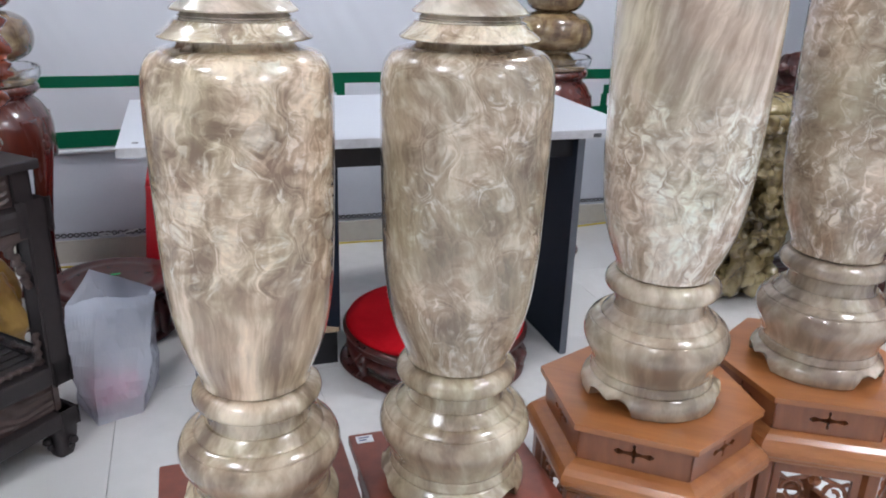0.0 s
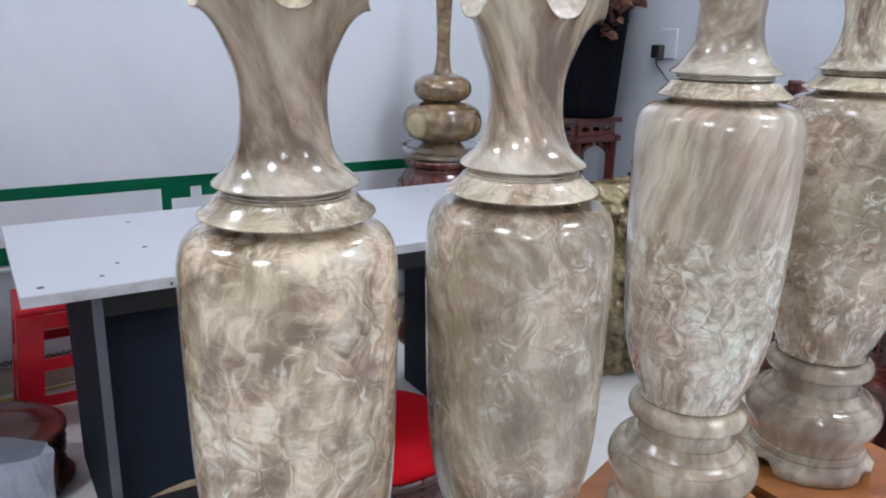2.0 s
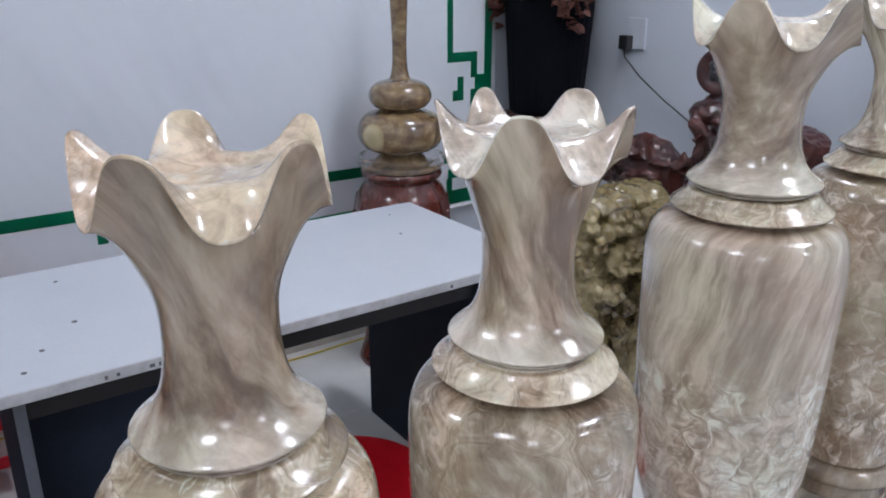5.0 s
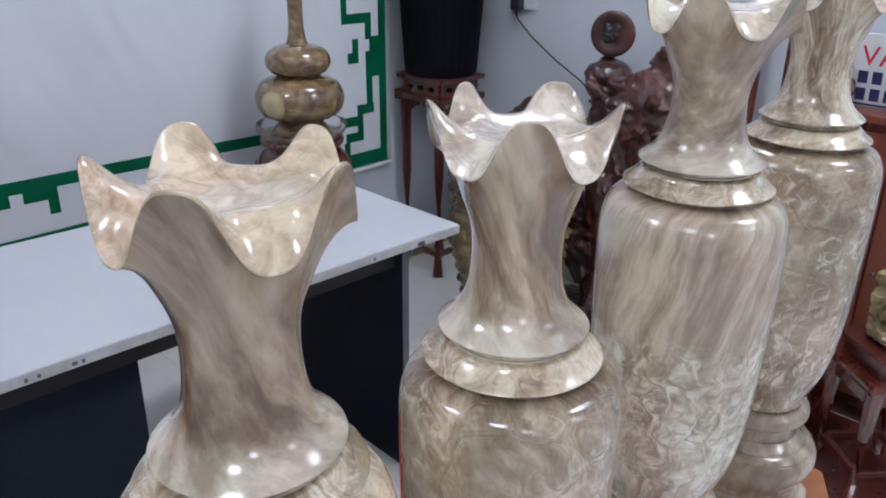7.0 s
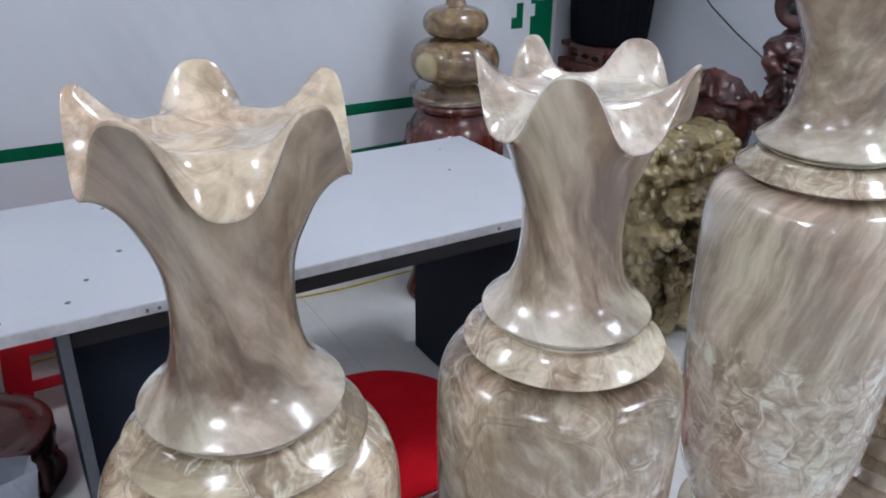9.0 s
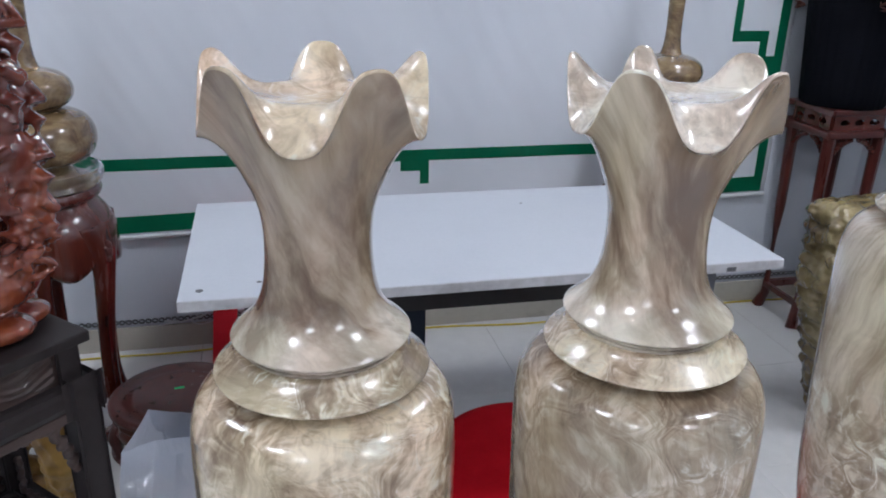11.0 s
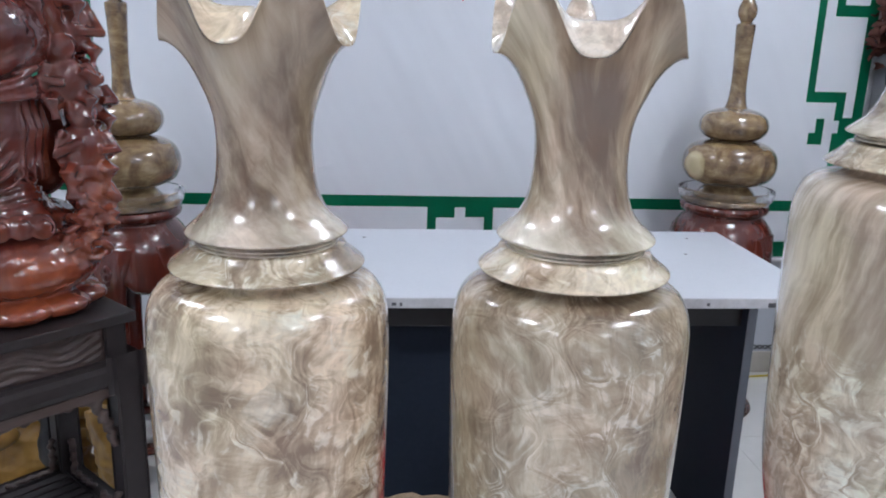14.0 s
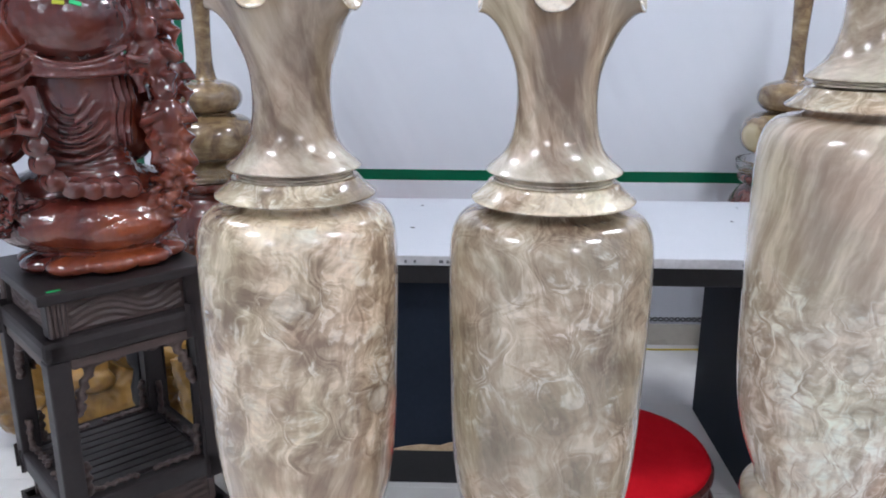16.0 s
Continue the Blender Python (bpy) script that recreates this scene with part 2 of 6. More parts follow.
M_SLATEEDGE = mottled("slate_edge", (0.085, 0.095, 0.115), (0.12, 0.13, 0.15), 6, 90, 0.4)
M_CHIP = mottled("raw_chipboard", (0.36, 0.25, 0.15), (0.58, 0.45, 0.30), 40, 160, 0.85, 0, 0.4)
M_BLACK = mottled("black_plinth", (0.006, 0.006, 0.008), (0.014, 0.014, 0.017), 6, 60, 0.45)
M_VELVET = mottled("red_velvet", (0.42, 0.004, 0.010), (0.55, 0.008, 0.016), 9, 160, 0.9, 0, 0.3, 0, 0.08)
M_REDPL = mottled("red_plastic", (0.55, 0.008, 0.018), (0.66, 0.015, 0.028), 7, 80, 0.3, 0.2)
M_DARKRED = wood("dark_red_lacquered_wood", (0.040, 0.008, 0.007), (0.12, 0.025, 0.018), rough=0.3, coat=0.6)
M_MAHOG = wood("mahogany_stand", (0.13, 0.028, 0.016), (0.24, 0.062, 0.034), rough=0.4, coat=0.25)
M_ROSE = wood("polished_rosewood", (0.050, 0.008, 0.006), (0.150, 0.027, 0.014), (1, 1, 0.15), 26, 0.25, 0.8)
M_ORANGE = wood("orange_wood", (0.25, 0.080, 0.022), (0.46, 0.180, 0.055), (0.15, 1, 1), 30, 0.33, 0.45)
# the same wood with side shade put into its colour, grain upright
M_ORANGESHADED = wood("orange_wood_shaded", (0.15, 0.043, 0.015), (0.29, 0.100, 0.036), (1, 1, 0.2), 34, 0.36, 0.4)
M_EBONY = wood("dark_stained_wood", (0.011, 0.0082, 0.0088), (0.030, 0.0225, 0.0235), (1, 0.12, 1), 40, 0.5, 0.05, 0.3)
M_EBONYPANEL = wood("carved_brown_panel", (0.034, 0.022, 0.020), (0.115, 0.078, 0.068), (0.25, 0.25, 1), 46, 0.5, 0.1, 0.6)
def gourd_wood(name, knot):
    """Polished olive-brown banded wood with one pale round knot."""
    m = Mat(name, 0.25, 0, 0.9, 0.06)
    w = m.warp(m.co, 7.0, 0.08)
    tone = m.math("ADD", m.math("MULTIPLY", m.noise(w, 11.0, 6, 0.62, 1.2)[0], 0.65), m.math("MULTIPLY", m.noise(m.mapping(w, (0.3, 0.3, 1.0)), 42.0, 4, 0.6)[0], 0.35))
    col = m.ramp(tone, [(0.38, (0.095, 0.055, 0.028)), (0.47, (0.175, 0.110, 0.054)), (0.55, (0.25, 0.168, 0.083)), (0.68, (0.41, 0.305, 0.165))])
    far = m.t.nodes.new("ShaderNodeVectorMath")
    far.operation = "DISTANCE"
    m.link(m.warp(m.co, 14.0, 0.03), far.inputs[0])
    far.inputs[1].default_value = knot
    d = m.math("MULTIPLY", far.outputs["Value"], 8.0)
    pale = m.ramp(m.math("ADD", d, m.math("MULTIPLY_ADD", m.noise(m.co, 40.0, 4)[0], 0.2, -0.1)), [(0.0, (0.50, 0.41, 0.22)), (0.30, (0.58, 0.49, 0.28)), (0.42, (0.47, 0.37, 0.19))])
    m.color(m.mix(m.ramp(d, [(0.40, 1.0), (0.50, 0.0)], "EASE"), col, pale))
    return m.m


M_GOURD = [gourd_wood("banded_gourd_wood", (-0.167, -0.050, 0.150)), gourd_wood("banded_gourd_wood_dark", (0.05, 0.16, 0.15))]
M_STICKER = mottled("green_sticker", (0.02, 0.55, 0.16), (0.03, 0.65, 0.2), 30, 80, 0.5)
M_LIME = mottled("yellow_sticker", (0.55, 0.60, 0.03), (0.65, 0.68, 0.05), 30, 80, 0.5)
M_PAPER = mottled("tag_paper", (0.72, 0.73, 0.76), (0.8, 0.8, 0.82), 30, 90, 0.6)
M_INK = mottled("tag_ink", (0.10, 0.12, 0.22), (0.18, 0.2, 0.32), 60, 200, 0.6)
M_LEAF = mottled("dried_leaf", (0.055, 0.018, 0.014), (0.20, 0.078, 0.055), 14, 70, 0.7, 0, 0.2)
M_PLANTER = mottled("black_planter", (0.002, 0.0025, 0.005), (0.005, 0.0055, 0.009), 14, 80, 0.7, 0, 0.15, 0, 0.08)


def carved(name, dark, mid, light, scale, rough, coat, strength):
    """Deep-cut carving: tool marks and grain on a polished or oiled face."""
    m = Mat(name, rough, 0, coat, 0.08)
    v = m.warp(m.co, scale * 0.3, 0.03)
    ridge = m.noise(m.mapping(v, (1, 1, 0.35)), scale, 5, 0.6, 1.0)[0]
    g = m.noise(m.co, scale * 0.22, 4, 0.6)[0]
    tone = m.math("ADD", m.math("MULTIPLY", g, 0.72), m.math("MULTIPLY", ridge, 0.28))
    m.color(m.ramp(tone, [(0.36, dark), (0.5, mid), (0.66, light)]))
    m.bump(ridge, strength, 0.004)
    return m.m


M_BUDDHA = carved("carved_red_wood", (0.034, 0.007, 0.009), (0.125, 0.023, 0.015), (0.34, 0.078, 0.025), 9, 0.20, 0.9, 0.06)
M_ROOT = carved("carved_root_wood", (0.014, 0.0045, 0.0045), (0.055, 0.014, 0.012), (0.13, 0.036, 0.026), 20, 0.34, 0.35, 0.3)
M_JADE = carved("carved_yellow_wood", (0.070, 0.044, 0.016), (0.235, 0.178, 0.078), (0.47, 0.385, 0.205), 16, 0.26, 0.7, 0.18)
M_GOLD = carved("gilded_wood", (0.10, 0.045, 0.010), (0.33, 0.18, 0.04), (0.58, 0.36, 0.09), 14, 0.32, 0.5, 0.3)

m = Mat("floor_tile_glaze", 0.16, 0, 0.3, 0.06)
m.color(m.mix(m.random(), m.ramp(m.noise(m.co, 2.0, 4)[0], [(0.3, (0.71, 0.70, 0.68)), (0.7, (0.78, 0.77, 0.755))]), m.ramp(m.noise(m.co, 14.0, 4)[0], [(0.3, (0.72, 0.71, 0.695)), (0.7, (0.80, 0.79, 0.775))])))
m.rough(m.math("MULTIPLY_ADD", m.noise(m.co, 6.0, 4)[0], 0.2, 0.12))
M_TILE = m.m
M_GROUT = mottled("grout", (0.44, 0.43, 0.41), (0.52, 0.51, 0.49), 8, 80, 0.8)

m = Mat("plastic_bag_film", 0.22, 0, 0.6, 0.10)
film = m.ramp(m.noise(m.co, 10, 4)[0], [(0.35, (0.80, 0.86, 0.98)), (0.7, (0.90, 0.93, 1.0))])
m.color(film)
m.b.inputs["Alpha"].default_value = 0.52
m.bump(m.voronoi(m.warp(m.co, 9, 0.06), 15, "DISTANCE_TO_EDGE"), 0.35, 0.02)
lit = m.t.nodes.new("ShaderNodeBsdfTranslucent")
m.link(film, lit.inputs["Color"])
both = m.t.nodes.new("ShaderNodeMixShader")
both.inputs[0].default_value = 0.2
m.link(m.b.outputs[0], both.inputs[1])
m.link(lit.outputs[0], both.inputs[2])
m.link(both.outputs[0], m.t.nodes["Material Output"].inputs["Surface"])
M_BAG = m.m
M_PINK = mottled("pink_bundle", (0.60, 0.07, 0.17), (0.74, 0.16, 0.28), 12, 60, 0.6)

m = Mat("clear_wrap", 0.12, 0, 0, 0.05)
m.color((0.9, 0.92, 0.95))
m.b.inputs["Transmission Weight"].default_value = 0.95
m.b.inputs["IOR"].default_value = 1.12
m.bump(m.noise(m.co, 40, 4)[0], 0.6, 0.006)
M_WRAP = m.m

m = Mat("lamp_diffuser", 0.4)
m.color((0.8, 0.8, 0.8))
m.b.inputs["Emission Color"].default_value = (0.97, 0.98, 1.0, 1)
m.b.inputs["Emission Strength"].default_value = LAMP_STRENGTH
M_LAMP = m.m

M_BELLY = [
    vase_wood("belly_burl_a", 1.0, 12, 0.44, 0.95, (1.14, 1.05, 0.935), 0.95, 14, 18, 1.15, 1.0, 0.9, 0.3, 62, -0.4, 0.16, 0.24),
    vase_wood("belly_burl_b", 2.3, -10, 0.10, 0.95, (0.83, 0.79, 0.715), 0.7, 11, 17, 1.1, 0.65, 0.3, 0.5, 150, 0.5, 0.16, 0.26),
    vase_wood("belly_burl_c", 3.1, 14, 0.10, 0.57, (1.20, 1.19, 1.18), 1.0, 15, 26, 0.75, 1.9, 0.4, 0.4, 60, -0.6, 0.09, 0.26),
    vase_wood("belly_burl_d", 4.6, 12, 0.10, 0.76, (0.90, 0.85, 0.78), 0.35, 20, 11, 0.85, 1.1, 0.1, 0.85, 70),
]
M_FOOT = [
    vase_wood("foot_burl_a", 6.1, 8, 0.9, 0.95, (0.94, 0.90, 0.81), grain=11, contrast=1.15, klean=10, stretch=0.40),
    vase_wood("foot_burl_b", 7.4, -6, 0.9, 0.95, (0.90, 0.88, 0.80), grain=11, contrast=1.15, klean=10, stretch=0.40),
    vase_wood("foot_burl_c", 8.2, 4, 0.9, 0.95, (0.94, 0.93, 0.88), grain=10, contrast=1.0, klean=5, stretch=0.45),
    vase_wood("foot_burl_d", 9.7, 10, 0.9, 0.95, (0.86, 0.83, 0.80), grain=10, contrast=0.95, klean=5, stretch=0.45),
]
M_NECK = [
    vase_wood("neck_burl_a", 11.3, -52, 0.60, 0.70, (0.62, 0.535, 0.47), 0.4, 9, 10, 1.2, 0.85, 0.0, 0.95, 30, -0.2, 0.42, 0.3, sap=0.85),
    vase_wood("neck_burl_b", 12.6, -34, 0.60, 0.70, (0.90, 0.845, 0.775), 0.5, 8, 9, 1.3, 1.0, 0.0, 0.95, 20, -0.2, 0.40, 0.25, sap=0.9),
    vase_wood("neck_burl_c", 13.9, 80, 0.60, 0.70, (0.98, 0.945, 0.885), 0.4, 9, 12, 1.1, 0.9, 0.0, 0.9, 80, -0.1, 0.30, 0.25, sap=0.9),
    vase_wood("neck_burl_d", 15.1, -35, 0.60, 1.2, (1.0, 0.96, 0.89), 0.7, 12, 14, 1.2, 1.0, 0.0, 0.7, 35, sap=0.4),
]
M_COLLAR = [vase_wood("collar_burl", 17.0 + q, 70, 0.6, 0.9, (1.16, 1.12, 1.02), 0.5, 11, 14, 1.0, 0.9, 0.0, 0.85, 60) for q in range(4)]
# creamier wood inside the lip, its tones raised further to paint in overhead light
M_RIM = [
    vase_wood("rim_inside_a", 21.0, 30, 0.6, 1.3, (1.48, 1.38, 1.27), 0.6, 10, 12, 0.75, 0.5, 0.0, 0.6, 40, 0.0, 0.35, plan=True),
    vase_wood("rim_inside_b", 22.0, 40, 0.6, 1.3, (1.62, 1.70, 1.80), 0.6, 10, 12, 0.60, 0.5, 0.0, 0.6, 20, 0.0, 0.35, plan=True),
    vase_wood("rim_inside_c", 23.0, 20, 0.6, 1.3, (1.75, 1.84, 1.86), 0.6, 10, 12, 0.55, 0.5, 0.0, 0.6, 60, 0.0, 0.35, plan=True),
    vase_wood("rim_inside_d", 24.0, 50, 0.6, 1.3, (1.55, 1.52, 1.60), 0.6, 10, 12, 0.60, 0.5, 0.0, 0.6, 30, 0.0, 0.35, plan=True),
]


# ---- mesh tools ----
def part(name, bm, material, parent=None, label="", smooth=False, at=None):
    """Links a bmesh as one mesh object under a thing or a part."""
    bmesh.ops.recalc_face_normals(bm, faces=bm.faces)
    me = bpy.data.meshes.new(name)
    bm.to_mesh(me)
    bm.free()
    mats = material if isinstance(material, (list, tuple)) else [material]
    for q in mats:
        me.materials.append(q)
    if smooth:
        for p in me.polygons:
            p.use_smooth = True
    ob = new(name, me)
    if at is not None:
        ob.matrix_basis = at
    if parent is not None:
        ob.parent = parent
    if label:
        ob["label"] = label
    return ob


def thing(name, m, label, category, group=""):
    ob = new(name)
    ob.empty_display_size = 0.05
    ob.matrix_basis = m
    return tagged(ob, label, category, group)


def box(bm, x0, x1, y0, y1, z0, z1, bevel=0.0, m=None):
    g = bmesh.ops.create_cube(bm, size=1.0)
    vs = g["verts"]
    for v in vs:
        v.co = Vector((x0 + (v.co.x + 0.5) * (x1 - x0), y0 + (v.co.y + 0.5) * (y1 - y0), z0 + (v.co.z + 0.5) * (z1 - z0)))
        if m is not None:
            v.co = m @ v.co
    if bevel:
        es = list({e for v in vs for e in v.link_edges})
        bmesh.ops.bevel(bm, geom=es, offset=bevel, segments=2, profile=0.6, affect="EDGES")
    return bm


def boxed(*a, bevel=0.002):
    return box(bmesh.new(), *a, bevel=bevel)


def lathe(profile, seg=64, shape=None, closed=False, bm=None):
    """Turns a list of (r, z); shape(r, z, angle, k) may bend it."""
    bm = bm or bmesh.new()
    rings = []
    for k, (r, z) in enumerate(profile):
        ring = []
        for i in range(seg):
            a = 2 * math.pi * i / seg
            rr, zz = shape(r, z, a, k) if shape else (r, z)
            ring.append(bm.verts.new((rr * math.cos(a), rr * math.sin(a), zz)))
        rings.append(ring)
    for a, b in zip(rings, rings[1:]):
        for i in range(seg):
            j = (i + 1) % seg
            bm.faces.new((a[i], a[j], b[j], b[i]))
    if closed:
        bm.faces.new(rings[0][::-1])
        bm.faces.new(rings[-1])
    return bm


def prism(points, z0, z1, bevel=0.0, bm=None):
    """An upright prism over a convex outline."""
    bm = bm or bmesh.new()
    lo = [bm.verts.new((x, y, z0)) for x, y in points]
    hi = [bm.verts.new((x, y, z1)) for x, y in points]
    fs = [bm.faces.new(lo[::-1]), bm.faces.new(hi)]
    n = len(points)
    for i in range(n):
        fs.append(bm.faces.new((lo[i], lo[(i + 1) % n], hi[(i + 1) % n], hi[i])))
    if bevel:
        es = list({e for f in fs for e in f.edges})
        bmesh.ops.bevel(bm, geom=es, offset=bevel, segments=2, profile=0.6, affect="EDGES")
    return bm


def ngon(r, n, phase):
    return [(r * math.cos(radians(phase + 360 * i / n)), r * math.sin(radians(phase + 360 * i / n))) for i in range(n)]


def tube(points, radii, seg=10, bm=None, flat=1.0):
    """A tapered tube along points."""
    bm = bm or bmesh.new()
    pts = [Vector(p) for p in points]
    rings = []
    for i, p in enumerate(pts):
        d = (pts[min(i + 1, len(pts) - 1)] - pts[max(i - 1, 0)]).normalized()
        side = d.cross(Vector((0, 0, 1)))
        if side.length < 1e-3:
            side = Vector((1, 0, 0))
        side.normalize()
        up = side.cross(d)
        r = radii[i] if isinstance(radii, (list, tuple)) else radii
        rings.append([bm.verts.new(p + side * r * math.cos(2 * math.pi * k / seg) + up * r * flat * math.sin(2 * math.pi * k / seg)) for k in range(seg)])
    for a, b in zip(rings, rings[1:]):
        for k in range(seg):
            bm.faces.new((a[k], a[(k + 1) % seg], b[(k + 1) % seg], b[k]))
    bm.faces.new(rings[0][::-1])
    bm.faces.new(rings[-1])
    return bm


def blob(bm, c, r, sub=2, m=None):
    """An ellipsoid added to a bmesh."""
    r = r if isinstance(r, tuple) else (r, r, r)
    g = bmesh.ops.create_icosphere(bm, subdivisions=sub, radius=1.0)
    for v in g["verts"]:
        p = Vector((v.co.x * r[0], v.co.y * r[1], v.co.z * r[2]))
        v.co = (m @ p if m is not None else p) + Vector(c)
    return bm


def sculpt(bm, voxel, amp=0.0, freq=20.0, fine=0.0, fine_freq=60.0):
    """Fuses overlapping lumps into one skin and cuts an uneven relief into it."""
    me = bpy.data.meshes.new("fused")
    bm.to_mesh(me)
    bm.free()
    ob = bpy.data.objects.new("fused", me)
    scene.collection.objects.link(ob)
    mod = ob.modifiers.new("remesh", "REMESH")
    mod.mode, mod.voxel_size = "VOXEL", voxel
    dg = bpy.context.evaluated_depsgraph_get()
    done = bpy.data.meshes.new_from_object(ob.evaluated_get(dg))
    bpy.data.objects.remove(ob)
    out = bmesh.new()
    out.from_mesh(done)
    bpy.data.meshes.remove(done)
    out.normal_update()
    moves = []
    for v in out.verts:
        d = amp * (noise.noise(v.co * freq) - 0.3 * abs(noise.noise(v.co * freq * 2.1))) if amp else 0.0
        if fine:
            d += fine * (0.4 - abs(noise.noise(v.co * fine_freq)) * 2.0)
        moves.append(v.normal * d)
    for v, d in zip(out.verts, moves):
        v.co += d
    return out


# ---- the room ----
WALL_Y, WALL_X, FLOOR = 3.805, 2.86, -0.045
ROOM = (-3.3, WALL_X, -3.2, WALL_Y, 3.05)


def build_room():
    x0, x1, y0, y1, h = ROOM
    t = 0.14
    tagged(part("floor_slab", boxed(x0 - t, x1 + t, y0 - t, y1 + t, FLOOR - 0.16, FLOOR - 0.008, bevel=0), M_GROUT), "pale grout bed under glossy floor tiles", "floor", kind="structure").name = "floor"
    tagged(part("ceiling", boxed(x0 - t, x1 + t, y0 - t, y1 + t, h, h + 0.12, bevel=0), M_CEIL), "plain white painted showroom ceiling", "ceiling", kind="structure")
    for n, b, lab in (
        ("wall_north", (x0 - t, x1 + t, y1, y1 + t, FLOOR - 0.008, h), "pale bluish painted wall behind the banner"),
        ("wall_east", (x1, x1 + t, y0, y1, FLOOR - 0.008, h), "pale bluish painted side wall with a socket"),
        ("wall_south", (x0 - t, x1 + t, y0 - t, y0, FLOOR - 0.008, h), "plain pale painted rear wall"),
        ("wall_west", (x0 - t, x0, y0, y1, FLOOR - 0.008, h), "plain pale painted side wall"),
    ):
        tagged(part(n, boxed(*b, bevel=0), M_WALL), lab, "wall", kind="structure")
    tagged(part("baseboard", boxed(x0, x1, y1 - 0.012, y1 - 0.0005, FLOOR, FLOOR + 0.10), M_SKIRT), "beige tile skirting along the wall", "skirting", kind="structure")
    tagged(part("baseboard", boxed(x1 - 0.012, x1 - 0.0005, y0, y1 - 0.013, FLOOR, FLOOR + 0.10), M_SKIRT), "beige tile skirting along the side wall", "skirting", kind="structure")
    # a strip of small dark links above the skirting
    bm = bmesh.new()
    n = 170
    for i in range(n):
        cx = -1.45 + 4.28 * i / n
        vs_o, vs_i, vo2, vi2 = [], [], [], []
        for k in range(10):
            a = 2 * math.pi * k / 10
            for lst, rx, rz, yy in ((vs_o, 0.0125, 0.0105, 0.006), (vs_i, 0.007, 0.0055, 0.006), (vo2, 0.0125, 0.0105, 0.001), (vi2, 0.007, 0.0055, 0.001)):
                lst.append(bm.verts.new((cx + rx * math.cos(a), WALL_Y - yy, FLOOR + 0.122 + rz * math.sin(a))))
        for k in range(10):
            j = (k + 1) % 10
            bm.faces.new((vs_o[k], vs_o[j], vs_i[j], vs_i[k]))
            bm.faces.new((vs_o[k], vs_o[j], vo2[j], vo2[k]))
            bm.faces.new((vs_i[k], vs_i[j], vi2[j], vi2[k]))
    tagged(part("chain_border", bm, M_DARKDOT), "dark grey chain-link border strip above skirting", "border", kind="stuff")


build_room()


